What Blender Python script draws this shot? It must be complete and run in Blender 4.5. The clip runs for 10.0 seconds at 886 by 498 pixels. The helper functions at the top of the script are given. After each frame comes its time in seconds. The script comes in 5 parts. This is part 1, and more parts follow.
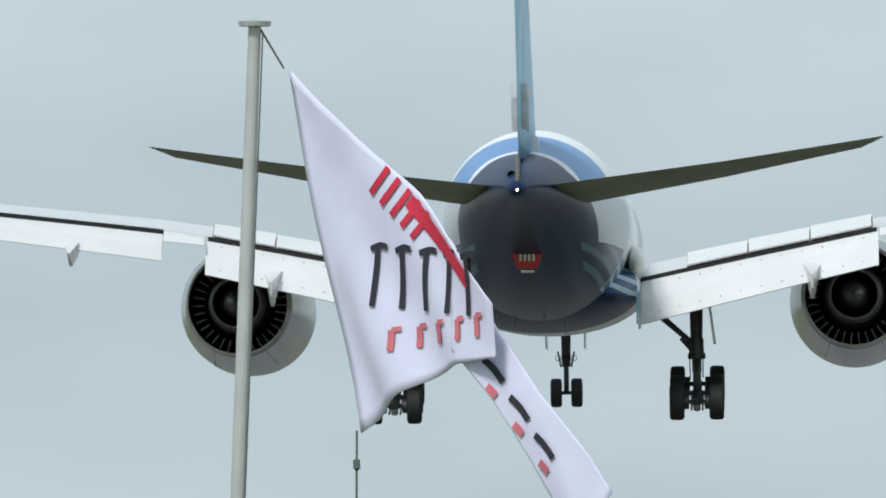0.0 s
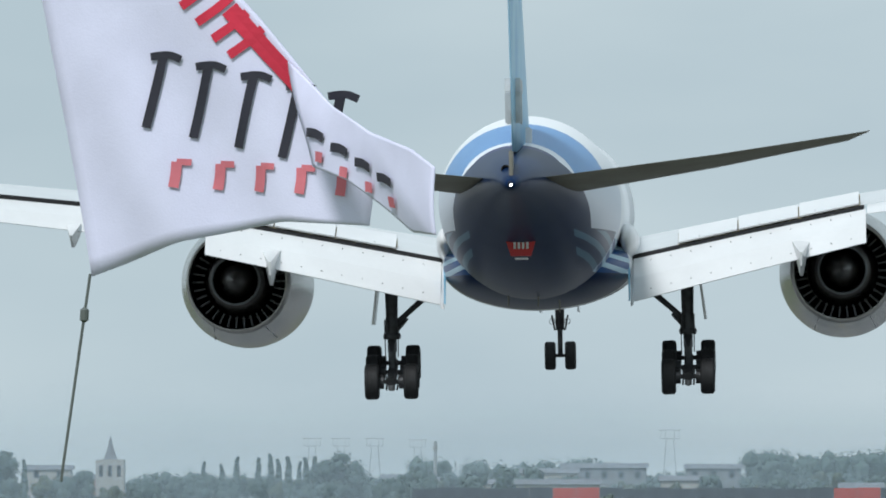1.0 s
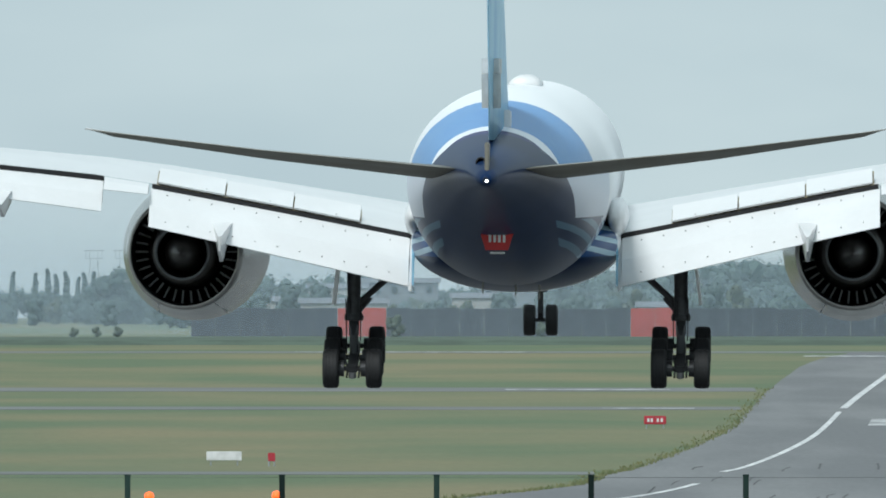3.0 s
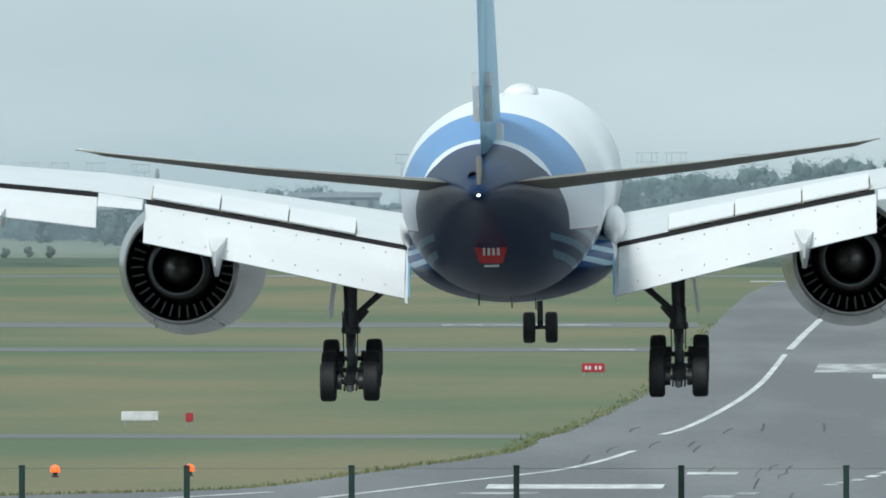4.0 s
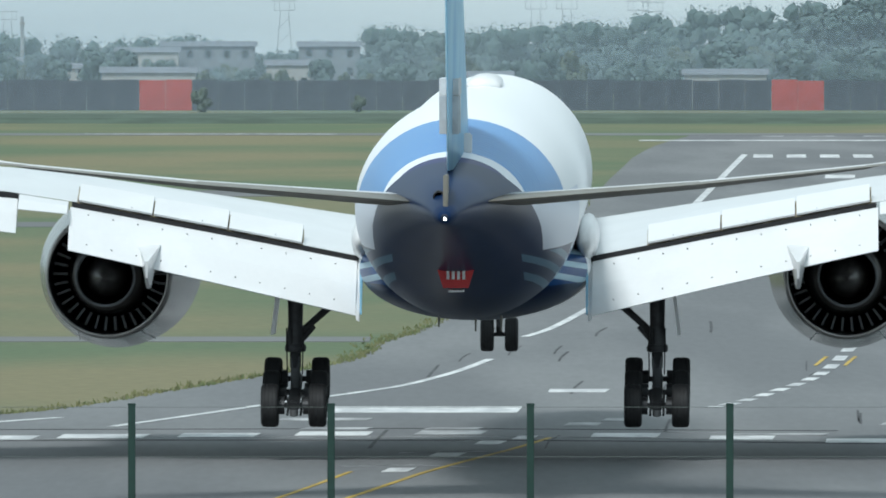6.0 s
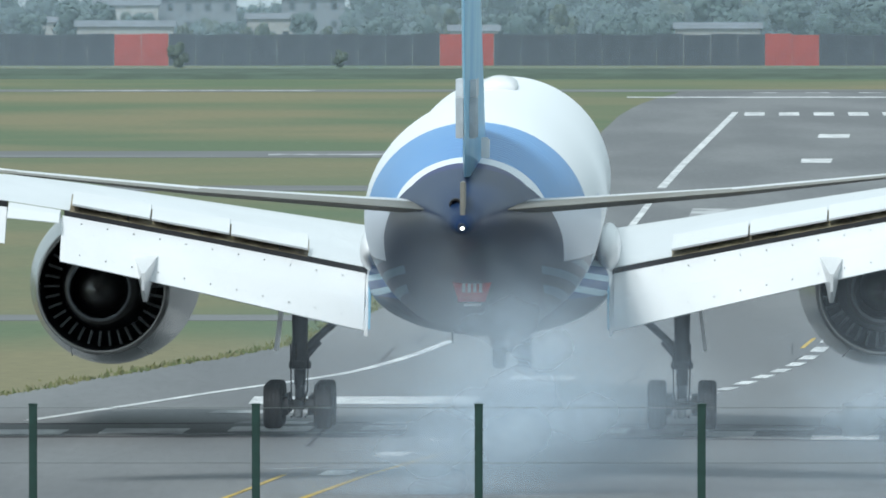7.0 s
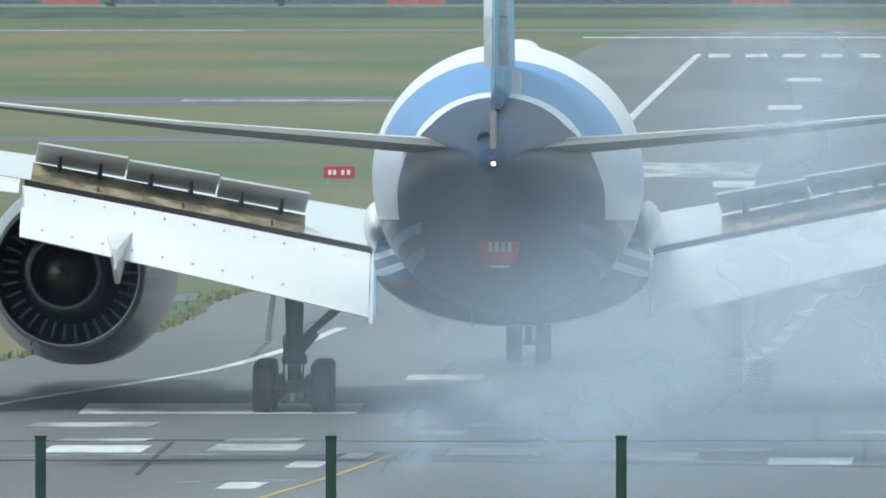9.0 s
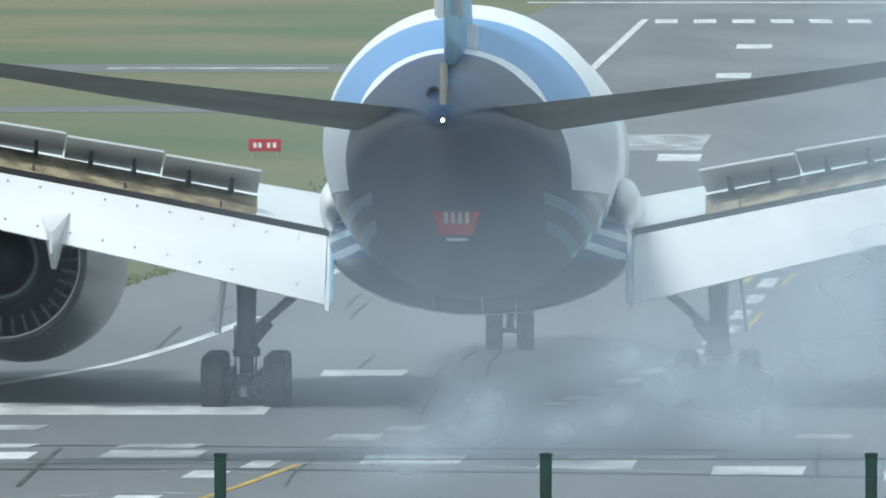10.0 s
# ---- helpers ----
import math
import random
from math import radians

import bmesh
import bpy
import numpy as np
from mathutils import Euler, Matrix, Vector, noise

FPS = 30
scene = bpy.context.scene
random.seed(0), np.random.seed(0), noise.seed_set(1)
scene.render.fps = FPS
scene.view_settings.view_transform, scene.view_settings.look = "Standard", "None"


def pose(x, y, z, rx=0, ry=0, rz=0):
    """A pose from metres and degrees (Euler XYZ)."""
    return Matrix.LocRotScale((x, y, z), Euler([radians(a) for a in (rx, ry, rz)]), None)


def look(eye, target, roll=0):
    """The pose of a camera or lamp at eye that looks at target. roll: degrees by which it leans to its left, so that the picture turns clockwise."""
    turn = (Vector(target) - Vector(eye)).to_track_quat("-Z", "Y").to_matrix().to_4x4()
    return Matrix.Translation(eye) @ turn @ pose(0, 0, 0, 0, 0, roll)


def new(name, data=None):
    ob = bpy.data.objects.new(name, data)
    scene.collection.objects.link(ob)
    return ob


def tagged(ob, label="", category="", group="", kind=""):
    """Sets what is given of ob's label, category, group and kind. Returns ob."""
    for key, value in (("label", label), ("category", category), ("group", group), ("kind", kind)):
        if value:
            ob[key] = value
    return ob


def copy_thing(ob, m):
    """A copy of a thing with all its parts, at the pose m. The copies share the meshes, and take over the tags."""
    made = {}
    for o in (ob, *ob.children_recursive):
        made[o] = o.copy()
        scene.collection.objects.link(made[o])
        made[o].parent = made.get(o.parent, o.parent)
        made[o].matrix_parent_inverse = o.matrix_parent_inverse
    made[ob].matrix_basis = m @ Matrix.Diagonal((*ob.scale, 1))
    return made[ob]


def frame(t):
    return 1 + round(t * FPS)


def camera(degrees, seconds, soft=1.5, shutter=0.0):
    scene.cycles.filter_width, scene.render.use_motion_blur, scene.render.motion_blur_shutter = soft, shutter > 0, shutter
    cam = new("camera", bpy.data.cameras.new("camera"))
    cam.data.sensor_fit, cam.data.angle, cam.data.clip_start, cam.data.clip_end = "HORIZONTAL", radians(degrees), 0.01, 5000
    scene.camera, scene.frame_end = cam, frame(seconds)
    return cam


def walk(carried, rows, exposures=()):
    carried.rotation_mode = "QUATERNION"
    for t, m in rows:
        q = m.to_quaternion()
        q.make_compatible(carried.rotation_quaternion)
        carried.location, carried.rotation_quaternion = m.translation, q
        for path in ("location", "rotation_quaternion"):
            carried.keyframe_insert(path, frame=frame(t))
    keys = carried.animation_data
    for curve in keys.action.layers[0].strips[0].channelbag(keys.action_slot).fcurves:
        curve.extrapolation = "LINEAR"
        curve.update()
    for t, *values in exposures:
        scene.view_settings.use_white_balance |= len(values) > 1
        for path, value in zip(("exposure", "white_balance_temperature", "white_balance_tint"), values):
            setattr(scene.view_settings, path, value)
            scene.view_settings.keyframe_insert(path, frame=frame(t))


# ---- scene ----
cam = camera(3.742, 10.0, 1.8)
walk(cam, [
    (0, look((-3.55, -160.00, 8.51), (-7.750, -60.000, 11.050))),
    (0.5, look((-3.75, -149.00, 8.51), (-7.370, -49.000, 10.474))),
    (1, look((-3.39, -135.00, 8.51), (-5.890, -35.000, 9.923))),
    (1.5, look((-3.00, -121.00, 8.60), (-4.466, -21.000, 9.666))),
    (2, look((-2.55, -104.00, 9.07), (-4.080, -4.000, 9.755))),
    (2.5, look((-2.08, -86.00, 10.01), (-3.410, 14.000, 10.333))),
    (4, look((-0.86, -41.00, 14.39), (-1.594, 59.000, 13.452))),
    (4.5, look((-0.32, -21.70, 14.49), (-0.804, 78.300, 13.407))),
    (5, look((0.22, -2.20, 14.72), (0.001, 97.800, 13.305))),
    (5.5, look((0.79, 17.20, 14.87), (0.659, 117.200, 13.117))),
    (6, look((1.37, 36.50, 15.12), (1.360, 136.500, 12.998))),
    (7.5, look((3.59, 95.00, 14.83), (3.592, 195.000, 12.284))),
    (8, look((4.20, 114.30, 14.44), (4.305, 214.300, 11.795))),
    (8.5, look((4.79, 133.50, 14.16), (4.957, 233.500, 11.331))),
    (9, look((5.37, 152.50, 13.96), (5.547, 252.500, 11.043))),
    (9.5, look((5.90, 170.00, 13.59), (6.199, 270.000, 10.654))),
    (10, look((6.22, 180.00, 13.68), (6.760, 280.000, 10.495)))
], exposures=[(0, 0.15, 6200, 10), (1.0, 0.15, 6100, 9), (2.5, 0.21, 6120, 6), (5.5, 0.29, 6050, 5), (7.5, 0.38, 5980, 5), (10, 0.40, 6000, 5)])

# ---- light ----
world = bpy.data.worlds.new("overcast_sky")
scene.world = world
world.use_nodes = True
wn, wl = world.node_tree.nodes, world.node_tree.links
wn.clear()
sky = wn.new("ShaderNodeTexSky")
sky.sky_type, sky.sun_disc = "NISHITA", False
sky.sun_elevation, sky.sun_rotation = radians(50), radians(200)
sky.air_density, sky.dust_density = 1.0, 3.0
coord = wn.new("ShaderNodeTexCoord")
cloud = wn.new("ShaderNodeTexNoise")
cloud.inputs["Scale"].default_value, cloud.inputs["Detail"].default_value = 9.0, 5.0
squash = wn.new("ShaderNodeMapping")
squash.inputs["Scale"].default_value = (1, 1, 3)
wl.new(coord.outputs["Generated"], squash.inputs["Vector"])
wl.new(squash.outputs[0], cloud.inputs["Vector"])
cramp = wn.new("ShaderNodeValToRGB")
cramp.color_ramp.elements[0].position, cramp.color_ramp.elements[0].color = 0.36, (4.3, 5.1, 5.35, 1)
cramp.color_ramp.elements[1].position, cramp.color_ramp.elements[1].color = 0.62, (5.4, 6.1, 6.15, 1)
wl.new(cloud.outputs["Fac"], cramp.inputs[0])
veil = wn.new("ShaderNodeMix")
veil.data_type = "RGBA"
veil.inputs[0].default_value = 0.93
wl.new(sky.outputs[0], veil.inputs["A"])
wl.new(cramp.outputs[0], veil.inputs["B"])
back = wn.new("ShaderNodeBackground")
back.inputs["Strength"].default_value = 0.105
wl.new(veil.outputs["Result"], back.inputs["Color"])
wl.new(back.outputs[0], wn.new("ShaderNodeOutputWorld").inputs[0])

sun_data = bpy.data.lights.new("sun", "SUN")
sun_data.energy, sun_data.angle, sun_data.color = 2.3, radians(12), (1.0, 0.97, 0.92)
sun = new("sun", sun_data)
sun.matrix_world = look((0, 0, 0), (0.35, 0.75, -1.0))


# ---- materials ----
def rgb(*c):
    return (*c, 1.0)


def material(name, color, rough=0.6, metal=0.0, vary=0.15, scale=2.0, fine=20.0, bump=0.0, coat=0.0, second=None, low=0.42, high=0.6, stretch=(1, 1, 1), emit=0.0):
    """A surface with broad stains and fine grain, in metres."""
    m = bpy.data.materials.new(name)
    m.use_nodes = True
    n, l = m.node_tree.nodes, m.node_tree.links
    b = n["Principled BSDF"]
    tc = n.new("ShaderNodeTexCoord")
    mp = n.new("ShaderNodeMapping")
    mp.inputs["Scale"].default_value = stretch
    l.new(tc.outputs["Object"], mp.inputs["Vector"])
    n1, n2 = n.new("ShaderNodeTexNoise"), n.new("ShaderNodeTexNoise")
    n1.inputs["Scale"].default_value, n1.inputs["Detail"].default_value = scale, 6
    n2.inputs["Scale"].default_value, n2.inputs["Detail"].default_value = fine, 3
    l.new(mp.outputs[0], n1.inputs["Vector"])
    l.new(mp.outputs[0], n2.inputs["Vector"])
    r = n.new("ShaderNodeValToRGB")
    r.color_ramp.elements[0].position, r.color_ramp.elements[1].position = low, high
    other = second or tuple(c * (1 - vary) for c in color)
    r.color_ramp.elements[0].color, r.color_ramp.elements[1].color = rgb(*other), rgb(*color)
    l.new(n1.outputs["Fac"], r.inputs[0])
    g = n.new("ShaderNodeMix")
    g.data_type, g.blend_type = "RGBA", "MULTIPLY"
    g.inputs[0].default_value = 1.0
    fr = n.new("ShaderNodeValToRGB")
    fr.color_ramp.elements[0].color = rgb(*(1 - vary,) * 3)
    fr.color_ramp.elements[1].color = rgb(1, 1, 1)
    l.new(n2.outputs["Fac"], fr.inputs[0])
    l.new(r.outputs[0], g.inputs["A"])
    l.new(fr.outputs[0], g.inputs["B"])
    l.new(g.outputs["Result"], b.inputs["Base Color"])
    b.inputs["Roughness"].default_value, b.inputs["Metallic"].default_value = rough, metal
    b.inputs["Coat Weight"].default_value = coat
    if bump:
        bp = n.new("ShaderNodeBump")
        bp.inputs["Strength"].default_value, bp.inputs["Distance"].default_value = bump, 0.02
        l.new(n2.outputs["Fac"], bp.inputs["Height"])
        l.new(bp.outputs[0], b.inputs["Normal"])
    if emit:
        b.inputs["Emission Color"].default_value, b.inputs["Emission Strength"].default_value = rgb(*color), emit
    return m


GRASS = material("meadow_grass", (0.105, 0.15, 0.072), 0.9, vary=0.4, scale=0.03, fine=1.6, second=(0.205, 0.185, 0.095), low=0.36, high=0.60, stretch=(1, 0.55, 1))
GRASS_FAR = material("embankment_grass", (0.12, 0.165, 0.10), 0.9, vary=0.25, scale=0.05, fine=0.8, second=(0.16, 0.17, 0.10), stretch=(1, 0.3, 1))
HEDGE = material("hedge_green", (0.085, 0.125, 0.09), 0.9, vary=0.3, scale=0.2, fine=2)
TUFT = material("verge_grass", (0.15, 0.185, 0.085), 0.9, vary=0.2, scale=0.4, fine=5, second=(0.20, 0.20, 0.095))
ASPHALT = material("runway_asphalt", (0.19, 0.195, 0.2), 0.85, vary=0.24, scale=0.11, fine=3, second=(0.142, 0.147, 0.154), stretch=(1, 0.1, 1))
TARMAC_OLD = material("taxiway_tarmac", (0.17, 0.175, 0.18), 0.85, vary=0.2, scale=0.1, fine=3, stretch=(0.3, 1, 1))
RUBBER_MARK = material("tyre_rubber_streak", (0.085, 0.087, 0.092), 0.8, vary=0.5, scale=0.3, fine=4)
PAINT = material("marking_paint", (0.72, 0.73, 0.73), 0.7, vary=0.25, scale=0.9, fine=6, second=(0.5, 0.51, 0.52), stretch=(1, 0.2, 1))
PAINT_WORN = material("worn_marking_paint", (0.5, 0.51, 0.52), 0.75, vary=0.3, scale=0.7, fine=5, second=(0.27, 0.275, 0.28), stretch=(1, 0.2, 1))
YELLOW = material("yellow_marking_paint", (0.62, 0.42, 0.06), 0.7, vary=0.3, scale=1, fine=6, stretch=(1, 0.2, 1))
WALL_DARK = material("dark_timber_wall", (0.10, 0.12, 0.15), 0.85, vary=0.25, scale=0.3, fine=2, stretch=(1, 1, 0.3))
WALL_RED = material("red_panel", (0.46, 0.10, 0.09), 0.8, vary=0.2, scale=0.3, fine=2)
# green paled towards blue: distance haze is mixed into this foliage colour
LEAF_HAZED = material("hazed_tree_foliage", (0.12, 0.17, 0.165), 0.9, vary=0.15, scale=0.5, fine=3, second=(0.095, 0.145, 0.14))
LEAF_LIGHT = material("pale_tree_foliage", (0.14, 0.18, 0.13), 0.85, vary=0.35, scale=0.5, fine=3)
BARK = material("bark", (0.09, 0.075, 0.06), 0.9, vary=0.3, scale=2, fine=9)
POST_GREEN = material("green_post_paint", (0.012, 0.045, 0.035), 0.5, vary=0.2, scale=3, fine=30)
WIRE = material("fence_wire", (0.13, 0.15, 0.14), 0.6)
STEEL = material("galvanised_steel", (0.42, 0.45, 0.47), 0.5, 0.4, scale=0.4)
CONCRETE = material("pale_concrete", (0.42, 0.42, 0.41), 0.85, vary=0.2, scale=0.15, fine=2)
BRICKY = material("brick_house_wall", (0.34, 0.22, 0.17), 0.85, vary=0.25, scale=0.3, fine=2)
ROOF_GREY = material("grey_roof", (0.20, 0.22, 0.25), 0.7, vary=0.2, scale=0.2, fine=2)
WINDOW = material("dark_window_glass", (0.04, 0.05, 0.06), 0.15)
WHITE = material("white_aircraft_paint", (0.72, 0.73, 0.74), 0.32, vary=0.05, scale=0.5, fine=6, coat=0.3)
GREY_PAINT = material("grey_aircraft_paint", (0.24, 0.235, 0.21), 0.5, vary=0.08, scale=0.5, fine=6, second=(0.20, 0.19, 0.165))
# the gloss on top of the tailplane, put into a paler colour
TAIL_TOP_LIT = material("lit_tailplane_top", (0.68, 0.69, 0.70), 0.4, vary=0.06, scale=0.5, fine=6)
SPOILER_GREY = material("spoiler_underside", (0.44, 0.45, 0.46), 0.5, vary=0.12, scale=0.9, fine=6)
BAY = material("primed_flap_bay", (0.50, 0.43, 0.28), 0.6, vary=0.5, scale=1.6, fine=7, second=(0.22, 0.18, 0.12))
# near-black colour that carries the shade inside openings
GAP = material("opening_shade", (0.012, 0.012, 0.014), 0.7)
NACELLE = material("nacelle_metal", (0.52, 0.51, 0.49), 0.24, 0.65, vary=0.06, scale=0.5, fine=5)
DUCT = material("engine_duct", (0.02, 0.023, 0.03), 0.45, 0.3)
CORE = material("exhaust_metal", (0.11, 0.105, 0.10), 0.38, 0.8, vary=0.2)
VANE = material("vane_metal", (0.15, 0.16, 0.17), 0.4, 0.3)
TYRE = material("tyre_rubber", (0.016, 0.017, 0.019), 0.75, vary=0.25, scale=2, fine=14)
RIM = material("wheel_rim", (0.30, 0.31, 0.32), 0.4, 0.6)
GEAR = material("landing_gear_metal", (0.06, 0.063, 0.068), 0.45, 0.4, vary=0.3, scale=3, fine=12)
RED = material("red_guard", (0.55, 0.025, 0.03), 0.5)
ORANGE = material("orange_lens", (1.0, 0.12, 0.02), 0.3, emit=1.2)
LAMP = material("tail_light", (1.0, 0.97, 0.88), 0.3, emit=12)
SIGN_RED = material("red_sign", (0.45, 0.03, 0.05), 0.6)
SIGN_WHITE = material("white_board", (0.72, 0.73, 0.74), 0.6)
BLUE_SKIN = material("light_blue_paint", (0.18, 0.45, 0.70), 0.3, vary=0.12, scale=0.6, fine=5, second=(0.36, 0.62, 0.79), coat=0.4, stretch=(3, 1, 0.3))
POLE = material("pole_aluminium", (0.55, 0.56, 0.55), 0.45, 0.2, vary=0.1)
CLOTH = material("white_flag_cloth", (0.74, 0.745, 0.93), 0.85, vary=0.06, scale=1.5, fine=60, bump=0.1)
INK = material("black_flag_print", (0.03, 0.03, 0.045), 0.8)
INK_RED = material("red_flag_print", (0.68, 0.03, 0.07), 0.8)
INK_PINK = material("pale_red_flag_print", (0.72, 0.20, 0.24), 0.8)


def livery():
    """White nose section, light blue wave band, white rim, navy tail and striped flanks, laid out along the fuselage."""
    m = bpy.data.materials.new("fuselage_livery")
    m.use_nodes = True
    n, l = m.node_tree.nodes, m.node_tree.links
    b = n["Principled BSDF"]
    tc = n.new("ShaderNodeTexCoord")
    sp = n.new("ShaderNodeSeparateXYZ")
    l.new(tc.outputs["Object"], sp.inputs[0])

    def calc(op, a, c, d=None):
        k = n.new("ShaderNodeMath")
        k.operation = op
        for i, v in enumerate((a, c, d)):
            if v is None:
                continue
            if isinstance(v, (int, float)):
                k.inputs[i].default_value = v
            else:
                l.new(v, k.inputs[i])
        return k.outputs[0]

    def mix(f, a, c):
        k = n.new("ShaderNodeMix")
        k.data_type = "RGBA"
        l.new(f, k.inputs[0])
        for s, v in (("A", a), ("B", c)):
            if isinstance(v, tuple):
                k.inputs[s].default_value = rgb(*v)
            else:
                l.new(v, k.inputs[s])
        return k.outputs["Result"]

    wave = n.new("ShaderNodeTexWave")
    wave.wave_type, wave.bands_direction = "BANDS", "Y"
    wave.inputs["Scale"].default_value, wave.inputs["Distortion"].default_value, wave.inputs["Detail"].default_value = 0.9, 5, 2
    l.new(tc.outputs["Object"], wave.inputs["Vector"])
    blue = mix(wave.outputs["Fac"], (0.06, 0.18, 0.46), (0.20, 0.40, 0.65))
    # station along the body, pulled back on the flanks
    s = calc("ADD", sp.outputs["Y"], calc("MULTIPLY", calc("SUBTRACT", 9.5, sp.outputs["Z"]), -0.9))
    col = mix(calc("LESS_THAN", s, -20.0), (0.80, 0.82, 0.84), blue)
    col = mix(calc("LESS_THAN", s, -28.4), col, (0.78, 0.80, 0.84))
    col = mix(calc("LESS_THAN", s, -29.7), col, (0.022, 0.03, 0.125))
    z, y, side = sp.outputs["Z"], sp.outputs["Y"], calc("ABSOLUTE", sp.outputs["X"], 0)
    # pale flank under the tailplane, then the dark belly with its raised shoulder
    flank = calc("MULTIPLY", calc("LESS_THAN", z, 7.95), calc("MULTIPLY", calc("GREATER_THAN", y, -27.5), calc("LESS_THAN", y, -9.2)))
    col = mix(flank, col, (0.62, 0.66, 0.74))
    deep = mix(calc("LESS_THAN", z, 8.0), col, (0.012, 0.034, 0.13))
    col = mix(calc("LESS_THAN", y, -26.5), col, deep)
    slant = calc("ADD", calc("MULTIPLY", z, 15), calc("MULTIPLY", y, 0.9))
    stripe = calc("GREATER_THAN", calc("SINE", slant, 0), 0.25)
    shoulder = calc("ADD", 6.3, calc("MAXIMUM", 0.0, calc("MULTIPLY", calc("SUBTRACT", -21.5, y), 0.3)))
    dark = calc("MULTIPLY", calc("LESS_THAN", z, shoulder), calc("LESS_THAN", y, -11.8))
    streak = calc("MULTIPLY", stripe, calc("MULTIPLY", calc("GREATER_THAN", side, 1.85), calc("LESS_THAN", z, 6.25)))
    col = mix(dark, col, mix(streak, (0.011, 0.027, 0.075), (0.10, 0.19, 0.27)))
    # blue chevrons on the lower flank ahead of the belly, navy keel
    chevron = mix(stripe, (0.018, 0.07, 0.21), (0.40, 0.56, 0.66))
    fore = calc("MULTIPLY", calc("LESS_THAN", z, 6.1), calc("MULTIPLY", calc("GREATER_THAN", y, -11.3), calc("LESS_THAN", y, -3.5)))
    col = mix(fore, col, chevron)
    keel = calc("MULTIPLY", calc("LESS_THAN", z, 4.9), calc("LESS_THAN", y, -1))
    col = mix(keel, col, (0.010, 0.024, 0.065))
    l.new(col, b.inputs["Base Color"])
    b.inputs["Roughness"].default_value, b.inputs["Specular IOR Level"].default_value = 0.3, 0.045
    return m


LIVERY = livery()
for skin in (BLUE_SKIN, GREY_PAINT):
    skin.node_tree.nodes["Principled BSDF"].inputs["Specular IOR Level"].default_value = 0.12
    skin.node_tree.nodes["Principled BSDF"].inputs["Coat Weight"].default_value = 0.0


# ---- building helpers ----
def part(name, bm, mat, parent=None, label="", smooth=False, origin=(0, 0, 0)):
    """Links a bmesh as one mesh object, under a thing where one is given."""
    me = bpy.data.meshes.new(name)
    if smooth:
        for f in bm.faces:
            f.smooth = True
    if any(origin):
        bmesh.ops.translate(bm, verts=bm.verts, vec=-Vector(origin))
    bm.to_mesh(me)
    bm.free()
    me.materials.append(mat)
    ob = new(name, me)
    if any(origin):
        ob.location = origin
    if parent:
        ob.parent = parent
    if label:
        tagged(ob, label)
    return ob


def empty(name, at=(0, 0, 0)):
    ob = new(name)
    ob.location = at
    return ob


def box(bm, x0, x1, y0, y1, z0, z1, m=None):
    vs = [bm.verts.new((x, y, z)) for z in (z0, z1) for y in (y0, y1) for x in (x0, x1)]
    for q in ((0, 2, 3, 1), (4, 5, 7, 6), (0, 1, 5, 4), (2, 6, 7, 3), (0, 4, 6, 2), (1, 3, 7, 5)):
        bm.faces.new([vs[i] for i in q])
    if m is not None:
        bmesh.ops.transform(bm, matrix=m, verts=vs)
    return vs


def boxed(*a, **k):
    bm = bmesh.new()
    box(bm, *a, **k)
    return bm


def soft_box(x0, x1, y0, y1, z0, z1, r=0.03):
    bm = boxed(x0, x1, y0, y1, z0, z1)
    bmesh.ops.bevel(bm, geom=bm.edges[:], offset=r, segments=2, affect="EDGES")
    return bm


def tube(bm, a, b, ra, rb=None, seg=12, cap=True):
    """A round bar from a to b."""
    a, b = Vector(a), Vector(b)
    rb = ra if rb is None else rb
    q = (b - a).to_track_quat("Z", "Y").to_matrix()
    rings = []
    for c, r in ((a, ra), (b, rb)):
        rings.append([bm.verts.new(c + q @ Vector((r * math.cos(2 * math.pi * i / seg), r * math.sin(2 * math.pi * i / seg), 0))) for i in range(seg)])
    for i in range(seg):
        j = (i + 1) % seg
        bm.faces.new((rings[0][i], rings[0][j], rings[1][j], rings[1][i]))
    if cap:
        bm.faces.new(rings[0][::-1])
        bm.faces.new(rings[1])


def tubed(*a, **k):
    bm = bmesh.new()
    tube(bm, *a, **k)
    return bm


def lathe(profile, axis="Y", seg=48, at=(0, 0, 0)):
    """Turns (station, radius) pairs round an axis."""
    bm = bmesh.new()
    rings = []
    for s, r in profile:
        ring = []
        for i in range(seg):
            c, d = r * math.cos(2 * math.pi * i / seg), r * math.sin(2 * math.pi * i / seg)
            p = {"Y": (c, s, d), "X": (s, c, d), "Z": (c, d, s)}[axis]
            ring.append(bm.verts.new(Vector(p) + Vector(at)))
        rings.append(ring)
    for p, q in zip(rings, rings[1:]):
        for i in range(seg):
            j = (i + 1) % seg
            bm.faces.new((p[i], p[j], q[j], q[i]))
    bmesh.ops.remove_doubles(bm, verts=bm.verts, dist=1e-4)
    bmesh.ops.recalc_face_normals(bm, faces=bm.faces)
    return bm


def loft(sections):
    """Skins closed rings of equal length and caps the ends."""
    bm = bmesh.new()
    rings = [[bm.verts.new(p) for p in s] for s in sections]
    n = len(rings[0])
    for p, q in zip(rings, rings[1:]):
        for i in range(n):
            j = (i + 1) % n
            bm.faces.new((p[i], p[j], q[j], q[i]))
    bm.faces.new(rings[0][::-1])
    bm.faces.new(rings[-1])
    bmesh.ops.recalc_face_normals(bm, faces=bm.faces)
    return bm


